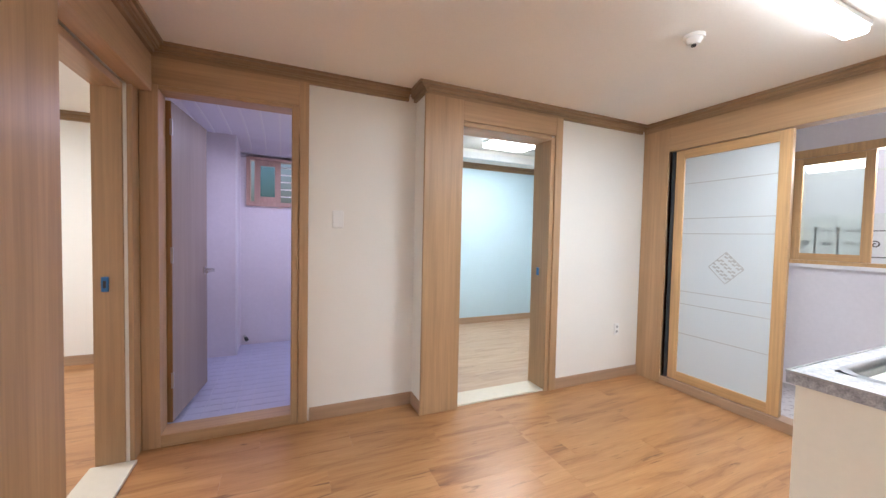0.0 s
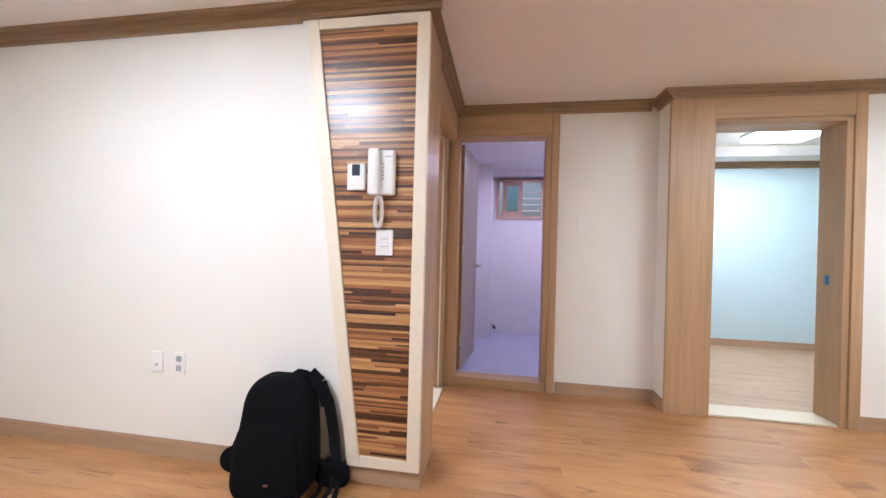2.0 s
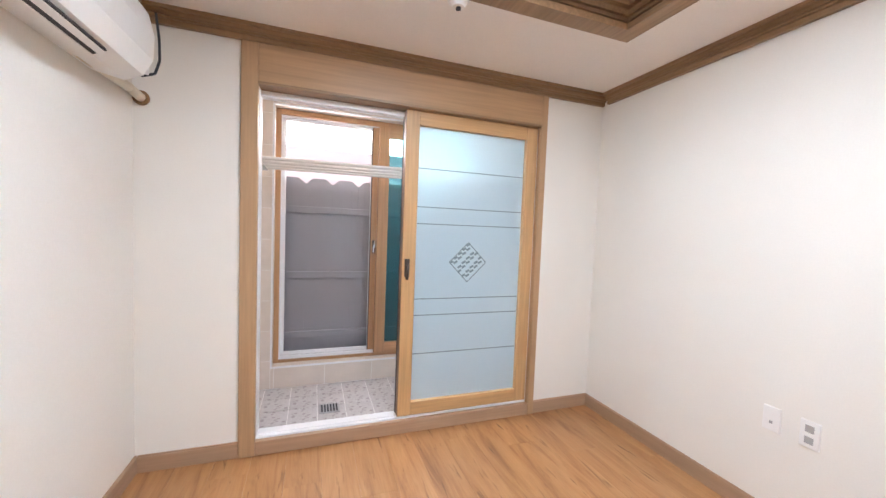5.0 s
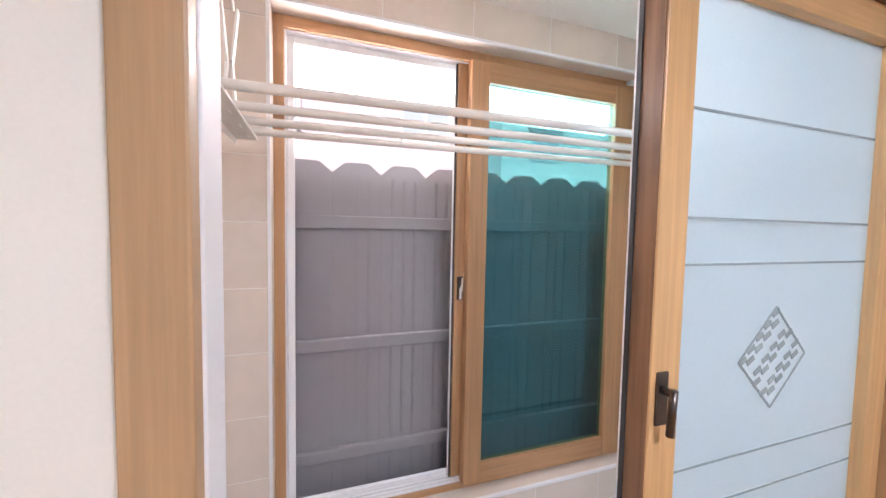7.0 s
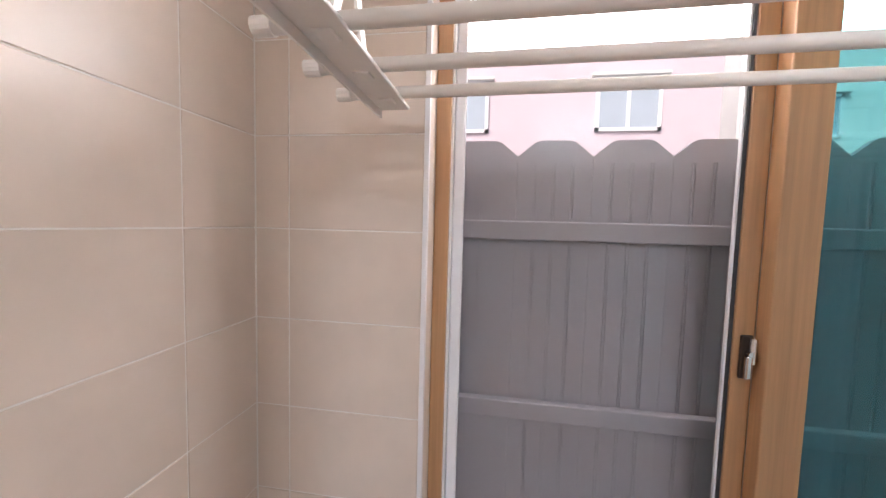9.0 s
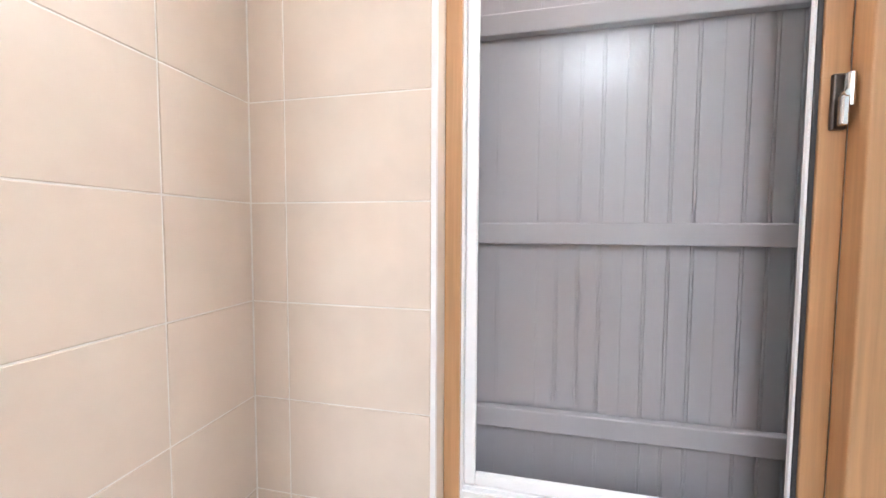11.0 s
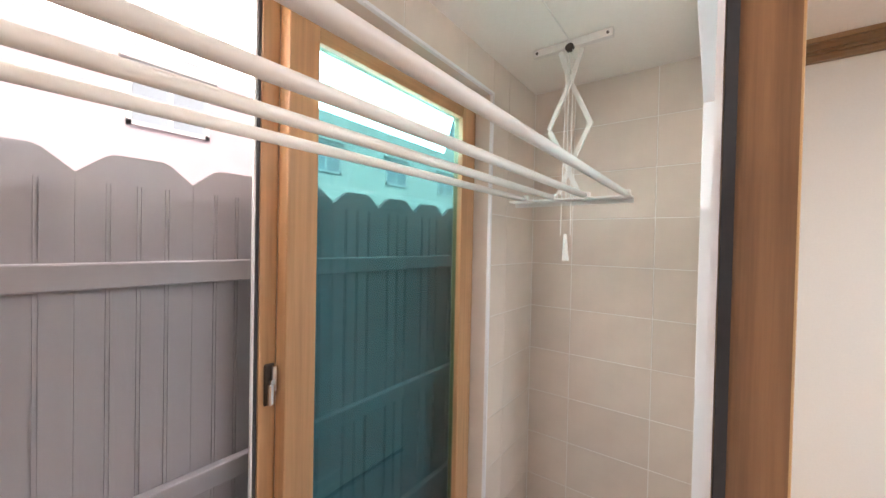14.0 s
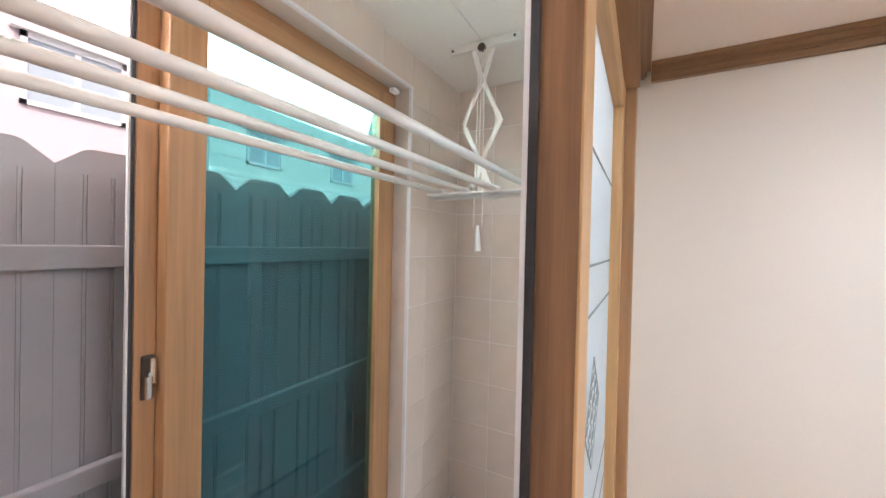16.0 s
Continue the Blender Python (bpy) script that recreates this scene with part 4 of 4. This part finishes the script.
part("lever", tube(tube(bmesh.new(), (0.59, -0.02, 1.0), (0.59, -0.085, 1.0), 0.014), (0.60, -0.078, 1.0), (0.47, -0.07, 0.995), 0.012), CHROME, kn)
BC = [(BATH_Y + 0.12, 2.30), (2.75, 2.30)] + [(2.75 + 0.65 * math.sin(radians(a)), 2.17 + 0.13 * math.cos(radians(a))) for a in range(15, 91, 15)]


def cove(x0, x1, drop, thick):
    """A sheet that follows the coved ceiling line from the door to the back wall."""
    bm = bmesh.new()
    rows = [[bm.verts.new((x, y, z + dz)) for x, dz in ((x0, -drop), (x1, -drop), (x1, thick), (x0, thick))] for y, z in BC]
    for a, b in zip(rows, rows[1:]):
        for i in range(4):
            k = (i + 1) % 4
            bm.faces.new((a[i], a[k], b[k], b[i]))
    bm.faces.new(rows[0])
    bm.faces.new(rows[-1][::-1])
    return bm


structure("ceiling_bath", cove(2.63, 4.2, 0.0, 0.3), BATH_CEIL, "white coved plastic plank bathroom ceiling", "ceiling")
for k in range(10):
    x = 2.72 + 0.15 * k
    tagged(part("ceiling_rib", cove(x, x + 0.016, 0.007, 0.002), PVC), "raised joint of the plastic ceiling", "ceiling rib", "ceiling ribs", "structure")
tagged(part("trim_bath", soft_box(2.92, 4.2, 3.37, 3.398, 2.14, 2.18, 0.008), BATH_CEIL), "white plastic ceiling cove", "trim", kind="structure")
tagged(part("trim_pipe_box", soft_box(2.912, 2.928, 3.012, 3.028, 0.025, 2.27, 0.003), PVC), "white corner bead of the boxed pipes", "trim", kind="structure")
spout = thing("pipe_stub", "small capped pipe low in the bathroom corner", "pipe")
part("stub", tube(bmesh.new(), (2.96, 3.40, 0.12), (2.98, 3.3, 0.13), 0.016), STEEL, spout)
part("cap", tube(bmesh.new(), (2.98, 3.3, 0.13), (3.0, 3.28, 0.10), 0.018), DARK, spout)

# ---- kitchen ----
KC_X = 4.95      # open end of the kitchen unit
kc = thing("base_cabinet", "cream laminate kitchen base cabinet", "cabinet")
part("end_panel", soft_box(KC_X + 0.015, KC_X + 0.035, KIT_Y + 0.002, -0.615, 0.0, 0.83, 0.002), CREAM, kc)
part("body", boxes((KC_X + 0.035, EAST_X - 0.002, KIT_Y + 0.002, -0.64, 0.1, 0.83)), CREAM, kc)
part("plinth", boxes((KC_X + 0.035, EAST_X - 0.002, KIT_Y + 0.05, -0.70, 0.0, 0.1)), DARK, kc)
for k in range(3):
    a = KC_X + 0.038 + k * 0.51
    dd = part("door", soft_box(a, a + 0.505, -0.64, -0.62, 0.105, 0.825, 0.003), CREAM, kc)
    part("handle", soft_box(a + 0.43, a + 0.45, -0.62, -0.60, 0.62, 0.76, 0.004), STEEL, dd)
SKX0, SKX1, SKY0, SKY1 = 5.10, 5.80, -1.16, -0.66
wt = thing("worktop", "speckled grey kitchen worktop with a steel rim", "worktop")
part("slab", boxes((KC_X, SKX0, KIT_Y + 0.001, -0.595, 0.83, 0.87), (SKX1, EAST_X - 0.001, KIT_Y + 0.001, -0.595, 0.83, 0.87), (SKX0, SKX1, KIT_Y + 0.001, SKY0, 0.83, 0.87), (SKX0, SKX1, SKY1, -0.595, 0.83, 0.87)), STONE, wt)
part("edge_trim", boxes((KC_X - 0.002, KC_X + 0.006, KIT_Y + 0.001, -0.593, 0.868, 0.874), (KC_X + 0.006, EAST_X - 0.001, -0.599, -0.593, 0.868, 0.874)), STEEL, wt)
sink = thing("kitchen_sink", "stainless steel sink bowl set in the worktop", "sink")


def bowl(x0, x1, y0, y1, top, deep, r=0.06):
    bm, rings = bmesh.new(), []
    for grow, zz in ((0.03, top + 0.002), (0.0, top + 0.003), (-0.004, top - 0.02), (-0.015, top - deep + 0.03), (-0.05, top - deep)):
        loop = []
        for cx, cy, a0 in ((x1 - r, y1 - r, 0), (x0 + r, y1 - r, 90), (x0 + r, y0 + r, 180), (x1 - r, y0 + r, 270)):
            for s in range(5):
                a = radians(a0 + s * 22.5)
                loop.append(bm.verts.new((cx + (r + grow) * math.cos(a), cy + (r + grow) * math.sin(a), zz)))
        rings.append(loop)
    for p, q in zip(rings, rings[1:]):
        for i in range(len(p)):
            j = (i + 1) % len(p)
            bm.faces.new((p[i], p[j], q[j], q[i]))
    bm.faces.new(rings[-1])
    return bm


part("bowl", bowl(SKX0 + 0.02, SKX1 - 0.02, SKY0 + 0.02, SKY1 - 0.02, 0.87, 0.18), SINK_STEEL, sink, smooth=True)
part("drain", tube(bmesh.new(), (5.45, -0.91, 0.688), (5.45, -0.91, 0.694), 0.045, 20), DARK, sink)
stove = thing("gas_cooktop", "steel gas cooktop with black pan supports", "cooktop")
part("plate", soft_box(5.90, 6.46, -1.16, -0.70, 0.87, 0.895, 0.004), STEEL, stove)
for cx in (6.04, 6.32):
    b = part("burner", tube(bmesh.new(), (cx, -0.93, 0.895), (cx, -0.93, 0.915), 0.05, 20), DARK, stove)
    for a in range(4):
        u = radians(45 + 90 * a)
        part("pan_support", strap([(cx + 0.03 * math.cos(u), -0.93 + 0.03 * math.sin(u), 0.935), (cx + 0.11 * math.cos(u), -0.93 + 0.11 * math.sin(u), 0.935), (cx + 0.12 * math.cos(u), -0.93 + 0.12 * math.sin(u), 0.895)], 0.008, 0.008, (0.3, 0.2, 1)), DARK, b)
for cx in (6.03, 6.32):
    kb = part("knob", tube(bmesh.new(), (cx, -0.70, 0.885), (cx, -0.672, 0.885), 0.02, 14), DARK, stove)
    part("grip", soft_box(cx - 0.004, cx + 0.004, -0.672, -0.66, 0.866, 0.904, 0.002), DARK, kb)
uc = thing("wall_cabinet", "cream laminate kitchen wall cabinet", "cabinet")
part("body", soft_box(KIT_X + 0.02, 5.78, KIT_Y + 0.002, -1.0, 1.46, H - 0.08, 0.003), CREAM, uc)
for k in range(2):
    a = KIT_X + 0.022 + k * 0.467
    part("door", soft_box(a, a + 0.462, -1.0, -0.982, 1.462, H - 0.085, 0.003), CREAM, uc)
hood = thing("range_hood", "slim steel range hood under the wall cabinet", "range hood")
part("body", soft_box(5.79, 6.40, KIT_Y + 0.002, -0.86, 1.40, 1.50, 0.006), STEEL, hood)
part("duct_cover", soft_box(5.82, 6.38, KIT_Y + 0.002, -1.0, 1.50, H - 0.08, 0.003), CREAM, hood)

# ---- balcony things ----
rack = thing("drying_rack", "white ceiling drying rack with scissor arms and four long rods", "drying rack")
RZ = 1.760
RS = 1.742     # height of the south end, a little lower
RODS = (-0.805, -0.67, -0.53, -0.375)


def lift(y, s, RZ):
    m = part("ceiling_mount", soft_box(-0.775, -0.435, y - 0.014, y + 0.014, BAL_H - 0.034, BAL_H - 0.0005, 0.003), RACK, rack)
    for xx in (-0.755, -0.455):
        part("screw", tube(bmesh.new(), (xx, y - 0.015, BAL_H - 0.02), (xx, y - 0.019, BAL_H - 0.02), 0.006), BRONZE, m)
    part("pulley", tube(bmesh.new(), (-0.605, y - 0.03, BAL_H - 0.04), (-0.605, y - 0.014, BAL_H - 0.04), 0.018, 16), BRONZE, m)
    c, top, n = -0.605, BAL_H - 0.04, 4
    zs = [top, top - 0.14, top - 0.335, top - 0.52, RZ + 0.03]
    half = [0.045, 0.0, 0.09, 0.0, 0.045]
    for k in range(n):
        for side in (-1, 1):
            h0, h1 = half[k], half[k + 1]
            sd = side if k % 4 in (0, 1) else -side
            part("scissor_arm", bar(bmesh.new(), (c + sd * h0 * (1 if k < 1 else 1), y + 0.006 * side, zs[k]), (c + sd * h1, y + 0.006 * side, zs[k + 1]), 0.02, 0.006), RACK, rack)
    pl = part("rod_plate", soft_box(-0.868, -0.35, y - 0.034, y + 0.034, RZ - 0.004, RZ + 0.004, 0.002), RACK, rack)
    for xx in RODS:
        part("rod_clip", soft_box(xx - 0.018, xx + 0.018, y - 0.016, y + 0.016, RZ - 0.008, RZ + 0.028, 0.004), RACK, pl)
    part("plate_flange", boxes((-0.868, -0.35, y + s * 0.034 - 0.002, y + s * 0.034 + 0.002, RZ - 0.022, RZ + 0.002)), RACK, pl)


lift(-0.455, 1, RZ)
lift(-2.42, -1, RS)
for k, xx in enumerate(RODS):
    rod = part("rod", tube(bmesh.new(), (xx, -2.52, RS + 0.012), (xx, -0.46, RZ + 0.012), 0.0125, 14), RACK, rack, smooth=True)
    part("end_cap", tube(bmesh.new(), (xx, -2.53, RS + 0.012), (xx, -2.50, RS + 0.012), 0.0145, 14), RACK, rod)
for dx in (-0.02, 0.0, 0.022):
    part("pull_cord", tube(bmesh.new(), (-0.605 + dx * 0.6, -0.477, BAL_H - 0.04), (-0.605 + dx, -0.48, RZ - 0.02 if dx == 0 else RZ - 0.155), 0.0022, 6), RACK, rack)
part("pull_knob", tube(bmesh.new(), (-0.605, -0.48, RZ - 0.15), (-0.60, -0.48, RZ - 0.265), 0.007, 14, 0.014), RACK, rack)
part("ceiling_cord", strap([(-0.605, -0.475, BAL_H - 0.012), (-0.605, -2.42, BAL_H - 0.012)], 0.004, 0.004, (0, 0, 1)), RACK, rack)
for y in (BAL_S, BAL_N):
    tagged(part("trim_corner", boxes((BAL_W - 0.007, BAL_W + 0.002, y - 0.007 if y == BAL_S else y - 0.002, y + 0.002 if y == BAL_S else y + 0.007, BAL_F, BAL_H)), GROUT), "white grouted tile corner", "trim", kind="structure")
drain = thing("floor_drain", "square dark metal floor drain", "drain")
part("plate", soft_box(-0.57, -0.43, -1.985, -1.845, BAL_F, BAL_F + 0.006, 0.002), STEEL, drain)
for k in range(6):
    part("slot", boxes((-0.555, -0.445, -1.973 + k * 0.021, -1.963 + k * 0.021, BAL_F + 0.006, BAL_F + 0.0075)), DARK, drain)
sill = tagged(thing("trim_window", "white tile trim round the balcony window reveal", "trim"), kind="structure")
for d in ((BAL_W - 0.012, BAL_W + 0.004, WIN_S - 0.012, WIN_N + 0.012, WIN_B - 0.012, WIN_B), (BAL_W - 0.012, BAL_W + 0.004, WIN_S - 0.012, WIN_N + 0.012, WIN_T, WIN_T + 0.012),
          (BAL_W - 0.012, BAL_W + 0.004, WIN_S - 0.012, WIN_S, WIN_B, WIN_T), (BAL_W - 0.012, BAL_W + 0.004, WIN_N, WIN_N + 0.012, WIN_B, WIN_T)):
    part("edge_trim", boxes(d), PVC, sill)
for d in ((WX1, BAL_W - 0.012, WIN_S, WIN_N, WIN_B - 0.008, WIN_B - 0.001), (WX1, BAL_W - 0.012, WIN_S, WIN_N, WIN_T + 0.001, WIN_T + 0.008),
          (WX1, BAL_W - 0.012, WIN_S - 0.008, WIN_S - 0.001, WIN_B, WIN_T), (WX1, BAL_W - 0.012, WIN_N + 0.001, WIN_N + 0.008, WIN_B, WIN_T)):
    part("reveal_tile", boxes(d), WALL_TILE, sill)

# ---- outside ----
FX, MOD, FY0 = -1.235, 0.2295, -1.893
fence = thing("fence", "grey plastic board fence with scalloped tops", "fence")
FTOP, FDIP = 1.75, 1.70


def fence_board(y0):
    bm = bmesh.new()
    w = MOD - 0.0006
    edge = [(0, FDIP), (0.052, FTOP - 0.006), (0.068, FTOP), (w - 0.068, FTOP), (w - 0.052, FTOP - 0.006), (w, FDIP)]
    pts = [(y0, -0.35)] + [(y0 + a, b) for a, b in edge] + [(y0 + w, -0.35)]
    a = [bm.verts.new((FX, y, z)) for y, z in pts]
    b = [bm.verts.new((FX - 0.02, y, z)) for y, z in pts]
    bm.faces.new(a)
    bm.faces.new(b[::-1])
    for i in range(len(pts)):
        j = (i + 1) % len(pts)
        bm.faces.new((a[i], a[j], b[j], b[i]))
    return bm


for k in range(-11, 20):
    y0 = FY0 + k * MOD
    bd = part("board", fence_board(y0), FENCE, fence)
    for g in (0.25, 0.5, 0.75):
        part("bead", boxes((FX, FX + 0.004, y0 + g * MOD - 0.006, y0 + g * MOD - 0.002, -0.35, FDIP - 0.02), (FX, FX + 0.004, y0 + g * MOD + 0.002, y0 + g * MOD + 0.006, -0.35, FDIP - 0.02)), FENCE, bd)
for zz in (0.34, 0.882, 1.466):
    part("rail", soft_box(FX, FX + 0.03, FY0 - 11 * MOD, FY0 + 20 * MOD, zz - 0.03, zz + 0.03, 0.004), FENCE, fence)


FAR_PANE = painted("far_window_pane", (0.42, 0.48, 0.55), 0.15, 20, 0.05, 0.0)


def house(name, label, x, y0, y1, top, mat, rows, cols):
    t = thing(name, label, "building")
    part("wall", boxes((x - 6, x, y0, y1, -0.35, top)), mat, t)
    part("roof", boxes((x - 6.2, x + 0.2, y0 - 0.2, y1 + 0.2, top, top + 0.25)), GREY_RENDER, t)
    step = (y1 - y0) / cols
    for r in rows:
        for c in range(cols):
            yc = y0 + (c + 0.5) * step
            w = part("window", boxes((x, x + 0.06, yc - 0.7, yc + 0.7, r, r + 0.08), (x, x + 0.06, yc - 0.7, yc + 0.7, r + 1.1, r + 1.2), (x, x + 0.06, yc - 0.7, yc - 0.62, r, r + 1.2), (x, x + 0.06, yc + 0.62, yc + 0.7, r, r + 1.2), (x, x + 0.05, yc - 0.04, yc + 0.04, r, r + 1.2)), PVC, t)
            part("hood", soft_box(x, x + 0.16, yc - 0.82, yc + 0.82, r + 1.2, r + 1.27, 0.01), GREY_RENDER, w)
            part("pane", boxes((x + 0.005, x + 0.02, yc - 0.62, yc + 0.62, r + 0.08, r + 1.1)), FAR_PANE, w)


house("apartment_building", "pink rendered apartment building with white windows", -9.0, -9, 2.5, 6.0, PINK, (0.9, 3.7), 3)
house("apartment_building", "pale grey rendered apartment building with white windows", -12.0, 4.5, 16, 9.4, GREY_RENDER, (1.2, 4.2, 7.2), 3)
LILAC = painted("lilac_grey_render", (0.84, 0.80, 0.86), 0.9, 30, 0.04, 0.3)
opp = thing("neighbour_house", "pale lilac rendered house across the lane", "building")
part("wall", boxes((11.0, 17.0, -9.0, 9.0, -0.35, 7.0)), LILAC, opp)
part("white_base", boxes((10.96, 11.0, -9.0, 9.0, -0.35, 1.75)), GREY_RENDER, opp)
part("roof", boxes((10.8, 17.2, -9.2, 9.2, 7.0, 7.25)), GREY_RENDER, opp)
for zz in (2.35, 2.95, 3.55):
    part("wall_joint", boxes((10.985, 11.0, -9.0, 9.0, zz, zz + 0.03)), GREY_RENDER, opp)
er = thing("window_railing", "curled white iron railing outside the utility window", "railing")
for zz in (1.2, 1.42):
    part("rail", boxes((7.862, 7.872, -1.3, 0.9, zz, zz + 0.008)), BRONZE, er)
for k in range(14):
    part("baluster", tube(bmesh.new(), (7.867, -1.2 + k * 0.15, 0.9), (7.867, -1.2 + k * 0.15, 1.42), 0.006, 8), BRONZE, er)
for k in range(14):
    bx = -1.2 + k * 0.15
    ball = bmesh.new()
    bmesh.ops.create_uvsphere(ball, u_segments=10, v_segments=8, radius=0.016, matrix=Matrix.Translation((7.867, bx, 1.445)))
    part("finial", ball, BRONZE, er, smooth=True)
    curl = [(7.867, bx + 0.075 + 0.035 * (1 - u / 14) * math.cos(u * 0.75), 1.31 + 0.035 * (1 - u / 14) * math.sin(u * 0.75)) for u in range(12)]
    part("scroll", strap(curl, 0.008, 0.008, (1, 0, 0)), BRONZE, er)
part("bracket", boxes((7.72, 7.86, -1.25, -1.235, 1.19, 1.205), (7.72, 7.86, 0.85, 0.865, 1.19, 1.205)), BRONZE, er)
# added self-lit slabs that stand in for the overexposed white sky
SKYWHITE = glow("backdrop_glow", (0.95, 0.95, 1.0), 1.2)
tagged(part("backdrop", boxes((-70.2, -70, -120, 120, -0.35, 80)), SKYWHITE), "glowing white backdrop slab for the sky beyond the fence", "backdrop", kind="structure")
tagged(part("backdrop", boxes((60, 60.2, -90, 90, -0.35, 60)), SKYWHITE), "glowing backdrop slab for the distance outside the utility window", "backdrop", kind="structure")

# ---- planks and tiles ----
fl = structure("floor", boxes((-0.13, EAST_X + 0.12, -3.03, BATH_Y + 0.03, -0.15, -0.004), (-0.2, 2.5, BATH_Y + 0.03, 3.35, -0.15, -0.004), (JOG_X, 7.6, BATH_Y + 0.03, 3.6, -0.15, -0.004)), DARK, "warm oak plank floor", "floor")
plank_me = {}


def plank(x0, x1, y0, y1, mat):
    key = (round(x1 - x0, 3), round(y1 - y0, 3), mat.name)
    if key not in plank_me:
        plank_me[key] = mesh_of("plank", boxes((0, key[0] - 0.0007, 0, key[1] - 0.0007, -0.006, 0.0)), mat)
    ob = new("plank", plank_me[key])
    ob.location = (x0, y0, 0)
    ob.parent = fl


def lay(x0, x1, y0, y1, w=0.185, length=1.22, mat=FLOOR):
    row, y = 0, y0
    while y < y1 - 0.005:
        x, ye = x0 - (row * 0.43 % 1) * length, min(y + w, y1)
        while x < x1:
            a, b = max(x, x0), min(x + length, x1)
            if b - a > 0.01:
                plank(a, b, y, ye, mat)
            x += length
        y, row = ye, row + 1


lay(0.0, HALL_X, SOUTH_Y, 0.0)
lay(HALL_X, KIT_X, SOUTH_Y, BATH_Y)
lay(KIT_X, EAST_X, KIT_Y, BLUE_Y + 0.02)
lay(0.0, HALL_X - 0.12, 0.12, 3.3)
lay(JOG_X + 0.06, 7.6, BLUE_Y + 0.19, 3.55, mat=FLOOR_PALE)

TW, TH, J = 0.40, 0.25, 0.0035
tile_me = {}


def tile(parent, size, loc, mat):
    key = (*(round(v, 3) for v in size), mat.name)
    if key not in tile_me:
        sx, sy, sz = size
        bm = boxes((0, sx, 0, sy, 0, sz))
        bmesh.ops.bevel(bm, geom=bm.edges[:], offset=0.0012, segments=1, affect="EDGES")
        tile_me[key] = mesh_of("tile", bm, mat)
    ob = new("tile", tile_me[key])
    ob.location = loc
    ob.parent = parent


def spans(a0, a1, first, step):
    """Cuts of a run a0..a1 at first + k * step."""
    k = math.floor((a0 - first) / step)
    cuts = [a0] + [c for c in (first + step * (k + i) for i in range(1, 40)) if a0 + 0.012 < c < a1 - 0.012] + [a1]
    return list(zip(cuts, cuts[1:]))


ROW0 = 0.206
for side, y, wall_name in ((-1, BAL_N, "wall_balcony_north"), (1, BAL_S, "wall_balcony_south")):
    for x0, x1 in spans(BAL_W, BAL_X, -0.72, TW):
        for z0, z1 in spans(BAL_F, BAL_H, ROW0, TH):
            tile(bpy.data.objects[wall_name], (x1 - x0 - J, 0.008, z1 - z0 - J), (x0 + J / 2, y if side < 0 else y - 0.008, z0 + J / 2), WALL_TILE)
west = bpy.data.objects["wall_balcony_west"]
for y0, y1 in ((BAL_S, WIN_S - 0.012), (WIN_S - 0.012, WIN_N + 0.012), (WIN_N + 0.012, BAL_N)):
    for a, b in spans(y0, y1, BAL_S + 0.1, TW):
        for z0, z1 in spans(BAL_F, BAL_H, ROW0, TH):
            if y0 == WIN_S - 0.012:
                if z1 > WIN_B - 0.012 and z0 < WIN_T + 0.012:
                    if z0 < WIN_B - 0.012 - 0.02:
                        z1 = WIN_B - 0.012
                    elif z1 > WIN_T + 0.03:
                        z0 = WIN_T + 0.012
                    else:
                        continue
            tile(west, (0.008, b - a - J, z1 - z0 - J), (BAL_W - 0.008, a + J / 2, z0 + J / 2), WALL_TILE)
bfloor = bpy.data.objects["floor_balcony"]
for x0, x1 in spans(BAL_W, BAL_X, BAL_W + 0.20, 0.20):
    for y0, y1 in spans(BAL_S, BAL_N, BAL_N - 0.2, 0.20):
        tile(bfloor, (x1 - x0 - 0.004, y1 - y0 - 0.004, 0.006), (x0 + 0.002, y0 + 0.002, BAL_F - 0.006), FLOOR_TILE)

bath_floor = bpy.data.objects["floor_bath"]
bm = bmesh.new()
for i in range(15):
    for j in range(18):
        box(bm, 2.64 + i * 0.104, 2.74 + i * 0.104, 1.53 + j * 0.104, 1.63 + j * 0.104, 0.018, 0.025)
tagged(part("floor_mosaic", bm, tile_mat("bath_mosaic_tile", (0.50, 0.51, 0.66), 0.3), bath_floor), kind="stuff")
